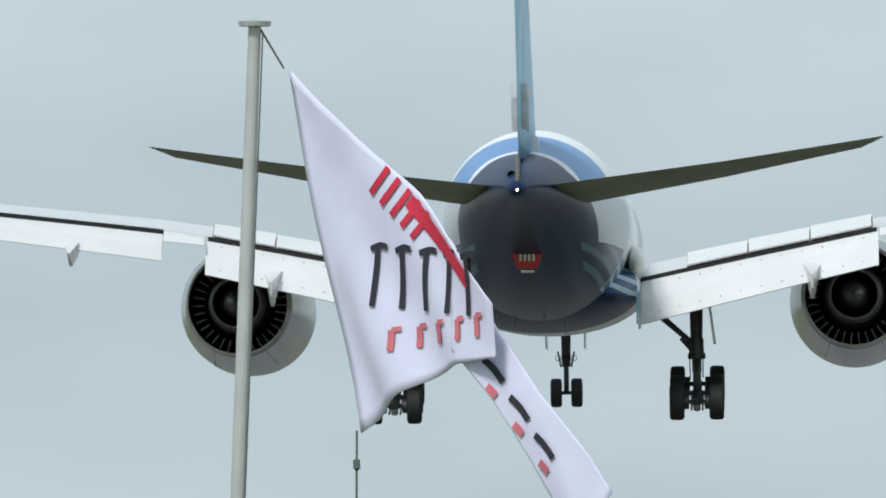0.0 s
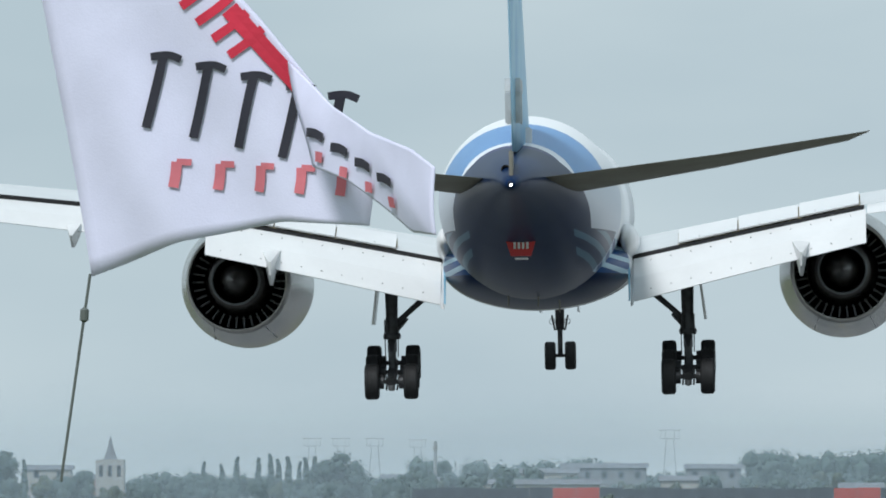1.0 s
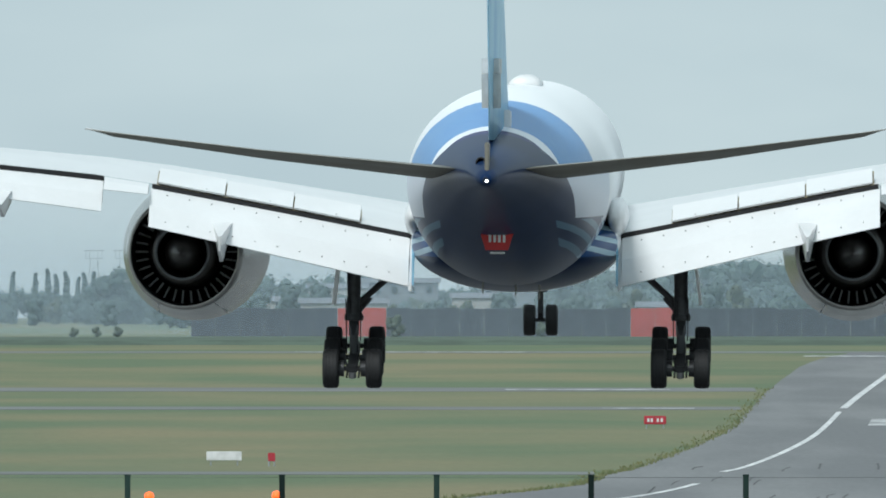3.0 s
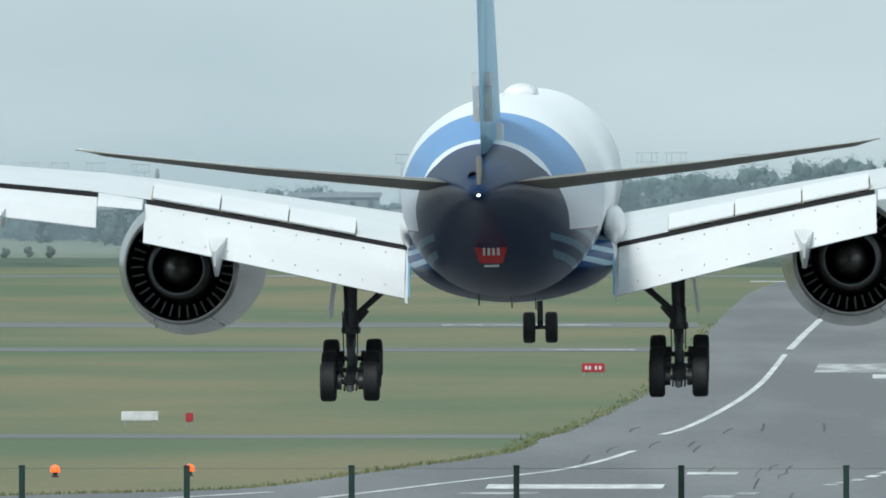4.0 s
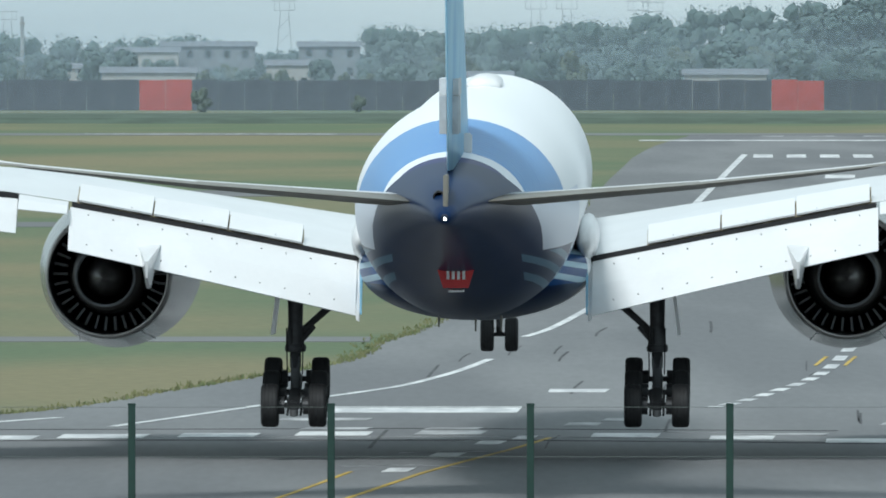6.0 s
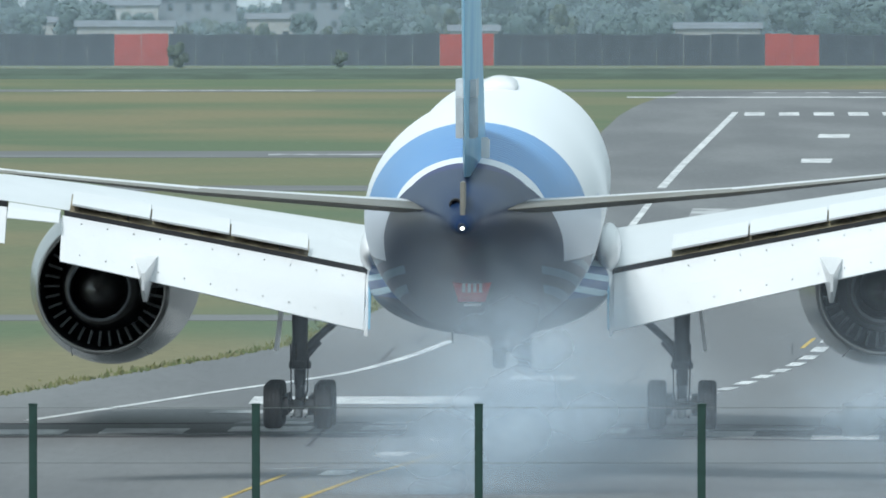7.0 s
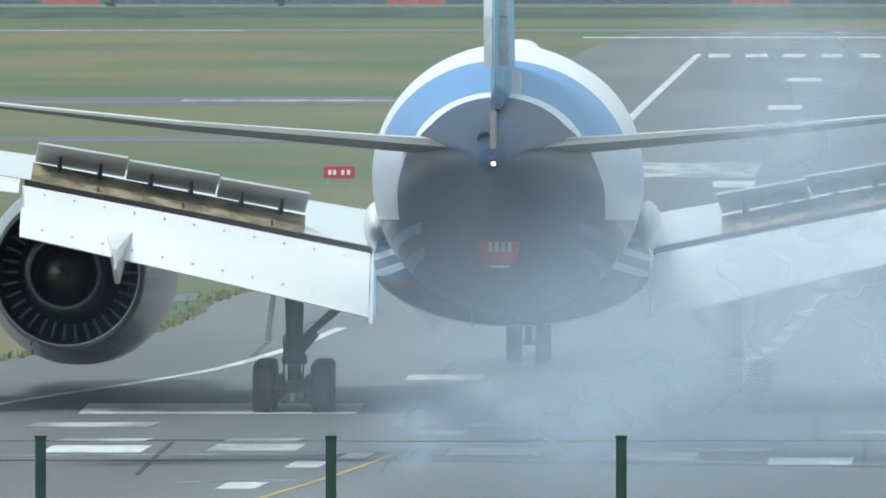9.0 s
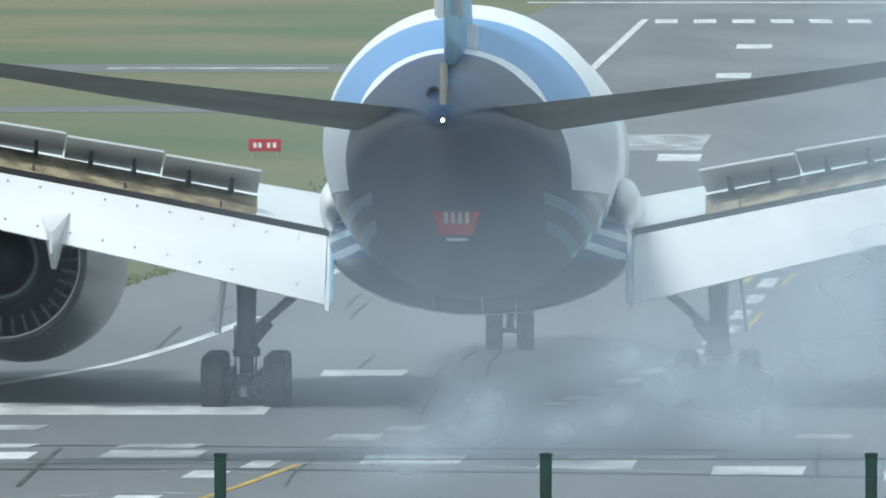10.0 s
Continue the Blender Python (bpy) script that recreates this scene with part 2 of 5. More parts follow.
def slab(points, z, thick=0.012):
    """A thin painted or paved layer with an edge, from its outline on the ground."""
    bm = bmesh.new()
    top = [bm.verts.new((x, y, z)) for x, y in points]
    low = [bm.verts.new((x, y, z - thick)) for x, y in points]
    bm.faces.new(top)
    n = len(points)
    for i in range(n):
        j = (i + 1) % n
        bm.faces.new((top[i], low[i], low[j], top[j]))
    bmesh.ops.recalc_face_normals(bm, faces=bm.faces)
    return bm


def ribbon(points, half, z, thick=0.012):
    """A painted line of given half width along points."""
    left, right = [], []
    for i, p in enumerate(points):
        a, b = Vector(points[max(0, i - 1)]), Vector(points[min(len(points) - 1, i + 1)])
        d = (b - a).normalized()
        nrm = Vector((-d.y, d.x)) * half
        left.append(tuple(Vector(p) + nrm))
        right.append(tuple(Vector(p) - nrm))
    bm = bmesh.new()
    tl = [bm.verts.new((*p, z)) for p in left]
    tr = [bm.verts.new((*p, z)) for p in right]
    bl = [bm.verts.new((*p, z - thick)) for p in left]
    br = [bm.verts.new((*p, z - thick)) for p in right]
    for i in range(len(points) - 1):
        bm.faces.new((tl[i], tr[i], tr[i + 1], tl[i + 1]))
        bm.faces.new((tl[i], tl[i + 1], bl[i + 1], bl[i]))
        bm.faces.new((tr[i], br[i], br[i + 1], tr[i + 1]))
    bmesh.ops.recalc_face_normals(bm, faces=bm.faces)
    return bm


def smooth_line(points, steps=6):
    """Rounds a run of points."""
    pts = [Vector(p) for p in points]
    out = []
    for i in range(len(pts) - 1):
        p0, p1, p2, p3 = pts[max(0, i - 1)], pts[i], pts[i + 1], pts[min(len(pts) - 1, i + 2)]
        for k in range(steps):
            t = k / steps
            out.append(tuple(0.5 * (2 * p1 + (p2 - p0) * t + (2 * p0 - 5 * p1 + 4 * p2 - p3) * t * t + (3 * p1 - p0 - 3 * p2 + p3) * t ** 3)))
    out.append(tuple(pts[-1]))
    return out


# ---- ground ----
def build_ground():
    bm = bmesh.new()
    xs = [-4000, -1500, -600, -250, -120, -60, -30, 0, 30, 60, 120, 250, 600, 1500, 4000]
    # level airfield, then the land falls away behind the woods
    ys = [-900, -300, 0, 200, 350, 450, 550, 700, 900, 1200, 1500, 1720, 1850, 2100, 2700, 3400, 4900]
    grid = [[bm.verts.new((x, y, 0 if y < 1800 else -0.05 * (y - 1720) ** 0.94)) for x in xs] for y in ys]
    for a, b in zip(grid, grid[1:]):
        for i in range(len(xs) - 1):
            bm.faces.new((a[i], a[i + 1], b[i + 1], b[i]))
    tagged(part("ground", bm, GRASS), "mown airfield grass with dry yellow patches", "ground", kind="structure")

    edge = smooth_line([(-75, 462), (-30.6, 473.1), (-19.8, 481.6), (-15.4, 485.8), (-12, 492), (-8.6, 510.7), (-6, 525.5), (-3.6, 539.1), (-1.8, 554.7), (-1, 574.4), (0.4, 590.1), (2.8, 636.9), (5.5, 697), (7.5, 761.4), (10.5, 889), (17.2, 1115), (22.7, 1211.4)], 5)
    rnd = random.Random(4)
    edge = [(x + rnd.uniform(-0.12, 0.12), y) for x, y in edge]
    outline = [(-400, 330), (400, 330), (400, 1212), *edge[::-1], (-120, 455), (-400, 440)]
    runway = tagged(part("runway", slab(outline, 0.03, 0.03), ASPHALT), "worn grey asphalt runway with tyre marks", "runway", kind="structure")
    # cross taxiways and service tracks through the grass
    for y0, y1, x0, x1 in ((1214, 1228, -600, 600), (908, 930, -600, 10.2), (808, 822, -600, 8), (575, 582, -300, -1.6)):
        tagged(part("taxiway", slab([(x0, y0), (x1, y0), (x1, y1), (x0, y1)], 0.022, 0.022), TARMAC_OLD), "grey tarmac track crossing the airfield grass", "taxiway", kind="structure")
    tagged(part("embankment", loft([[(x, 1300, 0.0), (x, 1306, 0.45), (x, 1338, 0.55), (x, 1344, 0.0)] for x in (-700, 700)]), HEDGE), "low dark green hedge strip across the airfield", "hedge", kind="structure")
    tagged(part("meadow", slab([(-700, 1346), (700, 1346), (700, 1700), (-700, 1700)], 0.05, 0.05), GRASS_FAR), "rough grass rising to the perimeter wall", "meadow", kind="structure")

    def mark(bm, mat=PAINT, text="white painted runway marking", name="runway_marking"):
        o = part(name, bm, mat, runway, text)
        return o

    def quad(p, mat=PAINT):
        mark(slab(p, 0.046), mat)

    quad([(-3.1, 489.5), (3.8, 489.5), (4.0, 495.6), (-3.0, 495.6)])
    quad([(5.0, 511), (7.0, 511), (7.2, 514.5), (5.1, 514.5)])
    for x, w, y in ((-17, 1.9, 462.5), (-13.4, 1.7, 463.8), (-10.9, 2.7, 465.2), (-7.1, 2.4, 466.1), (-3.4, 2.3, 467.6), (6.0, 2.1, 466.1), (9.7, 2.0, 463.8), (13.3, 1.9, 461.1), (16.8, 1.9, 459)):
        quad([(x, y), (x + w, y), (x + w + 0.2, y + 3.6), (x + 0.15, y + 3.6)])
    for x, w, y, d in ((0.4, 2.1, 468.6, 3.4), (-4.2, 3.0, 481.7, 2.4), (5.2, 1.1, 476.6, 3), (6.5, 0.8, 481.2, 2.6), (10.4, 3.0, 468.1, 1.4), (15.5, 1.2, 477.1, 2.4), (-3.3, 2.1, 473.4, 1.6), (0.7, 1.7, 473.4, 1.6)):
        quad([(x, y), (x + w, y), (x + w + 0.25, y + d), (x + 0.25, y + d)], PAINT_WORN)
    mark(ribbon(smooth_line([(-9.4, 476), (-6.9, 487.4), (-4.2, 500), (-1.3, 512.4), (0.2, 520.7), (1.8, 534.8), (3.1, 550.4)]), 0.17, 0.046))
    mark(ribbon(smooth_line([(-30, 449), (-22.8, 458.6), (-18.9, 465.5), (-15.4, 475.5), (-11.4, 484.6)]), 0.2, 0.046))
    mark(ribbon(smooth_line([(4.6, 581.1), (6, 597.4), (8.6, 644.5), (11.2, 705.3), (14.1, 795.8)]), 0.17, 0.046))
    mark(ribbon([(14.7, 813.5), (17, 880), (24.8, 1094.8)], 0.24, 0.046))
    dash = smooth_line([(10.4, 494.7), (11.6, 501.2), (13, 512.2), (14.4, 524), (15.6, 538.4), (16.9, 560.2), (18.5, 588.3), (20.5, 630), (24, 710)], 4)
    for i in range(0, len(dash) - 2, 2):
        a, b = Vector(dash[i]), Vector(dash[i + 1])
        mark(ribbon([tuple(a), tuple(a.lerp(b, 1.1))], 0.24, 0.046))
    mark(ribbon(smooth_line([(-1.5, 416), (0.1, 430.4), (0.8, 436.7), (2.1, 446.2), (3.5, 456), (4.7, 465.6)]), 0.085, 0.047), YELLOW, "yellow painted guide line")
    mark(ribbon(smooth_line([(-4.3, 408.8), (-3.4, 416.6), (-2.4, 426.4), (-1.4, 437.1)]), 0.075, 0.047), YELLOW, "yellow painted guide line")
    for x, y in ((15.2, 542.2), (17.2, 577.2), (16.3, 542.2), (18.2, 574.4)):
        mark(ribbon([(x, y), (x + 0.75, y + 11.5)], 0.07, 0.047), YELLOW, "yellow painted guide line")
    for x, w, y in ((-0.5, 0.9, 437), (0.9, 1.0, 449.5), (2.3, 0.9, 459.9), (3.5, 0.7, 464.3)):
        quad([(x, y), (x + w * 0.85, y), (x + w + 0.15, y + 3), (x + 0.25, y + 3)])
    for run in (((-1.7, 440.8), (0.1, 442.4), (2.1, 440.8)), ((0, 452.4), (2, 453.7), (3.4, 452.4)), ((1.5, 462.3), (2.7, 463.3), (3.8, 461.9)), ((8.1, 471), (10.8, 469.7), (13.5, 467.8)), ((-12, 464.5), (-3.7, 466), (4.7, 466.3), (15, 461))):
        mark(ribbon(smooth_line(run), 0.05, 0.046), PAINT_WORN)
    # touchdown and threshold bars far down the runway
    for i in range(16):
        x = 25.1 + 2.58 * i
        quad([(x, 1078.3), (x + 1.5, 1078.3), (x + 1.9, 1094.8), (x + 0.4, 1094.8)])
    quad([(14.7, 735.6), (19.8, 735.6), (20.9, 763.1), (15.5, 763.1)], PAINT_WORN)
    quad([(17.6, 718), (19.3, 718), (19.7, 729), (17.9, 729)])
    quad([(24.3, 889.1), (26.1, 889.1), (26.6, 902.4), (24.7, 902.4)])
    quad([(27.8, 979.6), (29.9, 979.6), (30.4, 994), (28.3, 994)])
    quad([(17.8, 1176), (300, 1176), (300, 1181), (17.8, 1181)])
    for i in range(8):
        quad([(28.7 + 4.4 * i, 1204), (30.6 + 4.4 * i, 1204), (30.6 + 4.4 * i, 1208), (28.7 + 4.4 * i, 1208)], PAINT_WORN)
    quad([(-8, 915), (4, 915), (4, 919), (-8, 919)], PAINT_WORN)
    quad([(-30, 1218), (-8, 1218), (-8, 1222), (-30, 1222)], PAINT_WORN)
    quad([(-1, 812), (5, 812), (5, 815), (-1, 815)], PAINT_WORN)
    mark(ribbon([(-60, 458), (-7.7, 463.6), (3.4, 463.6), (10.3, 462), (30, 456)], 0.28, 0.045), RUBBER_MARK, "dark worn joint in the asphalt", "asphalt_joint")
    mark(ribbon([(-14, 473.2), (-6, 473.6), (0, 474.3), (14, 472)], 0.12, 0.045), RUBBER_MARK, "dark worn joint in the asphalt", "asphalt_joint")
    rnd = random.Random(12)
    for _ in range(26):
        y = rnd.uniform(455, 600)
        x = rnd.uniform(max(-4, (y - 520) * 0.03), 22)
        mark(ribbon(smooth_line([(x, y), (x + 0.15, y + 6), (x + rnd.uniform(0.3, 0.6), y + rnd.uniform(9, 17))], 3), rnd.uniform(0.02, 0.06), 0.042, 0.01), RUBBER_MARK, "black tyre rubber streak", "rubber_streak")
    # ragged verge along the paved edge
    bm = bmesh.new()
    for (x0, y0), (x1, y1) in zip(edge, edge[1:]):
        if y0 > 900:
            continue
        for _ in range(42):
            t, off = rnd.random(), abs(rnd.gauss(0, 0.5))
            x, y, h = x0 + (x1 - x0) * t - off + 0.25, y0 + (y1 - y0) * t, rnd.uniform(0.05, 0.2)
            w, a = rnd.uniform(0.03, 0.09), rnd.uniform(0, 3)
            c, s = math.cos(a) * w, math.sin(a) * w
            bm.faces.new([bm.verts.new(p) for p in ((x - c, y - s, 0), (x + c, y + s, 0), (x + rnd.uniform(-0.1, 0.1), y, h))])
    tagged(part("verge_grass", bm, TUFT), "dry yellow-green grass tufts along the runway edge", "grass", kind="stuff")


build_ground()


# ---- perimeter and distance ----
def perimeter_wall():
    wall = tagged(empty("perimeter_wall", (0, 1406, 0)), "long dark panelled perimeter wall with red sections", "wall", kind="structure")
    meshes = {}
    rnd = random.Random(3)
    x = -45.4
    while x < 95:
        red = -28.6 < x + 1.3 < -23.1 or 2.9 < x + 1.3 < 8.2 or 34.1 < x + 1.3 < 39.6 or 65 < x + 1.3 < 70.5
        key = (red, rnd.choice((0, 1, 2)))
        if key not in meshes:
            bm = soft_box(0.02, 2.64, 0, 0.4, 0, 3.05 + 0.06 * key[1], 0.03)
            for k in range(1, 5):
                box(bm, k * 0.53 - 0.03, k * 0.53 + 0.03, -0.06, 0, 0, 3.0)
            me = bpy.data.meshes.new("wall_panel")
            bm.to_mesh(me)
            bm.free()
            me.materials.append(WALL_RED if red else WALL_DARK)
            meshes[key] = me
        ob = new("red_panel" if red else "wall_panel", meshes[key])
        ob.parent, ob.location = wall, (x, 0, 0)
        x += 2.66


perimeter_wall()


def crown_mesh(name, w, h, shape, seed, mat, leaf=0.32, count=2300):
    """Leaf clumps scattered over a lumpy crown with gaps."""
    rnd = random.Random(seed)
    bm = bmesh.new()
    lobes = []
    for i in range(16):
        if shape == "round":
            a, r = rnd.uniform(0, 6.28), rnd.uniform(0, 0.62)
            lobes.append((Vector((math.cos(a) * r * w, math.sin(a) * r * w, h * rnd.uniform(0.12, 0.80) - 0.12 * r * h)), w * rnd.uniform(0.28, 0.46)))
        else:
            t = 0.04 + 0.93 * i / 15
            lobes.append((Vector((rnd.uniform(-0.2, 0.2) * w, rnd.uniform(-0.2, 0.2) * w, h * t)), w * (1.05 - 0.75 * t) * rnd.uniform(0.7, 1.0)))
    for c, r in lobes:
        core = bmesh.ops.create_icosphere(bm, subdivisions=1, radius=r * 0.62, matrix=Matrix.Translation(c))
        for v in core["verts"]:
            v.co += Vector((rnd.gauss(0, 0.1), rnd.gauss(0, 0.1), rnd.gauss(0, 0.1))) * r
        for _ in range(count // len(lobes)):
            d = Vector((rnd.gauss(0, 1), rnd.gauss(0, 1), rnd.gauss(0, 1))).normalized()
            p = c + d * r * rnd.uniform(0.6, 1.15)
            s = leaf * rnd.uniform(0.5, 1.3)
            u = (d.cross(Vector((rnd.gauss(0, 1), rnd.gauss(0, 1), rnd.gauss(0, 1)))).normalized() + d * rnd.uniform(-0.3, 0.3)) * s
            v = d.cross(u).normalized() * s
            bm.faces.new([bm.verts.new(q) for q in (p - u, p + v, p + u, p - v)])
    me = bpy.data.meshes.new(name)
    bm.to_mesh(me)
    bm.free()
    me.materials.append(mat)
    return me


def tree_kind(w, h, shape, seed, mat, label):
    tree = empty("tree")
    bm = tubed((0, 0, 0), (0, 0, h * 0.5), 0.05 * h ** 0.8, 0.03 * h ** 0.8)
    for k in range(4):
        a = k * 1.7
        tube(bm, (0, 0, h * (0.2 + 0.06 * k)), (math.cos(a) * w * 0.5, math.sin(a) * w * 0.5, h * 0.55), 0.02 * h ** 0.8, 0.01 * h ** 0.8, 6)
    part("trunk", bm, BARK, tree)
    c = new("crown", crown_mesh("crown", w, h, shape, seed, mat))
    c.parent = tree
    return tagged(tree, label, "tree", "trees beyond the airfield")


def beyond(x, y):
    """Ground plan of the belt of woods and town behind the wall."""
    return 0.6 * x, 1406 + 0.62 * (y - 2250)


KINDS = [tree_kind(3.6, 9.0, "round", 1, LEAF_HAZED, "broad dark green deciduous tree in summer leaf"),
         tree_kind(4.2, 8.0, "round", 2, LEAF_HAZED, "broad dark green deciduous tree in summer leaf"),
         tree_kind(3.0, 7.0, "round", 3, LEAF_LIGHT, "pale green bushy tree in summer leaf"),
         tree_kind(1.1, 10.0, "tall", 4, LEAF_HAZED, "slender upright dark green poplar"),
         tree_kind(5.2, 13.0, "round", 5, LEAF_HAZED, "large rounded dark green tree")]
rnd = random.Random(21)


def plant(kind, x, y, s):
    m = pose(*beyond(x, y), 0, 0, 0, rnd.uniform(0, 360))
    s *= 0.64
    ob = copy_thing(KINDS[kind], m)
    ob.scale = (s * rnd.uniform(0.9, 1.12), s * rnd.uniform(0.9, 1.1), s)


# poplars and the broad dome of the town side, then the wood behind the wall
for x, h in ((-123.6, 1.0), (-119, 0.98), (-116.6, 1.05), (-115, 0.95), (-112.6, 1.0), (-110.5, 0.9), (-109, 0.98), (-106.8, 1.0), (-131, 0.9), (-127, 0.85)):
    plant(3, x, 2610 + rnd.uniform(-10, 10), h)
for x, s in ((-100, 0.92), (-103.5, 0.8), (-96.5, 0.78)):
    plant(4, x, 2560, s)
for i in range(34):
    plant(rnd.choice((0, 1, 1, 2)), -150 + i * 2.9 + rnd.uniform(-1, 1), rnd.uniform(2500, 2640), rnd.uniform(0.5, 0.8))
for i in range(22):
    plant(rnd.choice((0, 1, 2)), -58 + i * 2.8 + rnd.uniform(-1, 1), rnd.uniform(2380, 2600), rnd.uniform(0.6, 0.9))
for x, s in ((-7, 1.25), (-3, 1.3), (-10, 1.1), (22, 1.2), (37, 1.5), (35, 1.3), (66, 1.5), (70, 1.55), (62, 1.3)):
    plant(rnd.choice((0, 1)), x, 2590 + rnd.uniform(-20, 20), s)
for i in range(36):
    plant(rnd.choice((0, 1, 1, 2)), 1 + i * 2.6 + rnd.uniform(-1, 1), rnd.uniform(2400, 2640), rnd.uniform(0.85, 1.2) + 0.006 * i)
for x, s in ((74, 1.15), (78, 1.25), (82, 1.4), (87, 1.5), (93, 1.6), (99, 1.6)):
    plant(4, x, 2620 + rnd.uniform(-15, 15), s)
for i in range(12):
    plant(rnd.choice((0, 1)), -86 + i * 2.6 + rnd.uniform(-1, 1), rnd.uniform(2430, 2600), rnd.uniform(0.8, 1.1))
for x, y, s in ((-38, 2222, 0.6), (-95, 2200, 0.3), (-88, 2220, 0.32), (-12, 2225, 0.42), (-92, 2230, 0.3)):
    plant(2, x, y, s)
def far_woods():
    """The closed line of woods behind the single trees."""
    q = random.Random(8)
    seedball = bmesh.new()
    bmesh.ops.create_icosphere(seedball, subdivisions=1, radius=1)
    seedball.verts.index_update()
    ball, tris = [v.co.copy() for v in seedball.verts], [[v.index for v in f.verts] for f in seedball.faces]
    seedball.free()
    verts, faces = [], []
    x = -200.0
    while x < 200:
        base = 3.5 if x < -54 else 5.6 if x < -25 else 4.2 if x < -8 else 7.0 if x < 0 else 6.2 + 0.095 * x
        top = min(12, base + 1.2 * noise.noise(Vector((x * 0.11, 3, 0))) + 0.8 * noise.noise(Vector((x * 0.5, 9, 0))))
        for _ in range(5):
            c = Vector((x + q.uniform(-1.5, 1.5), 1697 + q.uniform(-12, 12), top * q.uniform(0.15, 0.88)))
            rad = min(top * q.uniform(0.2, 0.32), 1.7)
            n = len(verts)
            verts += [c + (p + Vector((q.gauss(0, 0.14), q.gauss(0, 0.14), q.gauss(0, 0.14)))) * rad * 0.66 for p in ball]
            faces += [[n + i for i in t] for t in tris]
            for _ in range(64):
                d = Vector((q.gauss(0, 1), q.gauss(0, 1), q.gauss(0, 1))).normalized()
                pt = c + d * rad * q.uniform(0.6, 1.2)
                u = d.cross(Vector((q.gauss(0, 1), q.gauss(0, 1), q.gauss(0, 1)))).normalized() * q.uniform(0.09, 0.22)
                v = d.cross(u)
                n = len(verts)
                verts += [pt - u, pt + v, pt + u, pt - v]
                faces.append([n, n + 1, n + 2, n + 3])
        x += 0.8
    me = bpy.data.meshes.new("far_woods")
    me.from_pydata(verts, [], faces)
    bm = bmesh.new()
    bm.from_mesh(me)
    bpy.data.meshes.remove(me)
    tagged(part("far_woods", bm, LEAF_HAZED), "long hazy line of green woods behind the airfield", "woods", kind="stuff")


far_woods()
for i, k in enumerate(KINDS):
    k.location, k.scale = (-96 - 2.6 * i, 1660, 0), (0.6, 0.6, 0.6)


def pylon(x, y, h):
    p = empty("power_pylon", (x, y, 0))
    for dx, dy in ((-1, -1), (1, -1), (-1, 1), (1, 1)):
        part("leg", tubed((dx * h * 0.12, dy * h * 0.08, 0), (dx * h * 0.05, dy * h * 0.04, h * 0.85), 0.05, 0.035, 6), STEEL, p)
    for z, w in ((0.86, 0.22), (0.98, 0.26)):
        part("crossarm", boxed(-h * w * 0.6, h * w * 0.6, -0.04, 0.04, h * z - 0.035, h * z + 0.035), STEEL, p)
    for dx in (-0.2, -0.1, 0.1, 0.2):
        part("insulator", tubed((dx * h * 0.6, 0, h * 0.98), (dx * h * 0.66, 0, h * 0.86), 0.03, 0.03, 5), STEEL, p)
    for k in range(4):
        part("brace", tubed((-h * 0.10, -h * 0.06, h * 0.2 * k), (h * 0.09, -h * 0.06, h * 0.2 * (k + 1)), 0.025, 0.025, 5), STEEL, p)
    tagged(p, "grey steel lattice power pylon", "pylon", "power line")


for x, y, h in ((-19.3, 1790, 10.2), (13.2, 1790, 10.4), (17.2, 1790, 10.4), (26.4, 1790, 10.2), (28.4, 1793, 10.0), (-70.1, 1790, 9.0), (-66, 1790, 9.0), (-61.2, 1790, 9.0), (-55.1, 1790, 8.8)):
    pylon(x, y, h)


def town_house(x, y, w, d, h, mat, roof_h=1.6, label="pale distant town building with a grey roof"):
    o = empty("town_building", (*beyond(x, y), 0))
    w, d, h, roof_h = 0.62 * w, 0.62 * d, 0.66 * h, 0.62 * roof_h
    part("wall", soft_box(-w / 2, w / 2, 0, d, 0, h, 0.05), mat, o)
    part("roof", loft([[(-w / 2 - 0.3, -0.3, h), (w / 2 + 0.3, -0.3, h), (w / 2 + 0.3, d / 2, h + roof_h), (-w / 2 - 0.3, d / 2, h + roof_h)], [(-w / 2 - 0.3, d + 0.3, h), (w / 2 + 0.3, d + 0.3, h), (w / 2 + 0.3, d / 2, h + roof_h), (-w / 2 - 0.3, d / 2, h + roof_h)]]), ROOF_GREY, o)
    n = max(2, int(w / 2.2))
    for k in range(n):
        for z in range(1, max(2, int(h / 2.2)) + 1):
            xx = -w / 2 + (k + 0.5) * w / n
            if z * 2.2 < h:
                part("window", boxed(xx - 0.35, xx + 0.35, -0.06, 0.02, z * 2.2 - 0.9, z * 2.2), WINDOW, o)
    tagged(o, label, "building", "town beyond the airfield")


for x, y, w, h, m in ((-170, 2700, 10, 7.0, CONCRETE), (-158.5, 2690, 8, 5, BRICKY), (-90, 2640, 6, 5.2, BRICKY), (-84, 2650, 5, 4.6, CONCRETE), (-66, 2500, 10, 4.6, CONCRETE), (-57, 2660, 12, 6.4, CONCRETE), (-45, 2670, 18, 7.4, ROOF_GREY), (-26, 2470, 9, 5.4, CONCRETE), (-50, 2360, 16, 5.0, CONCRETE), (-21, 2700, 12, 7.2, ROOF_GREY), (10, 2350, 8, 4.4, CONCRETE), (52, 2360, 14, 4.7, CONCRETE)):
    town_house(x, y, w, 8, h, m, 1.0)


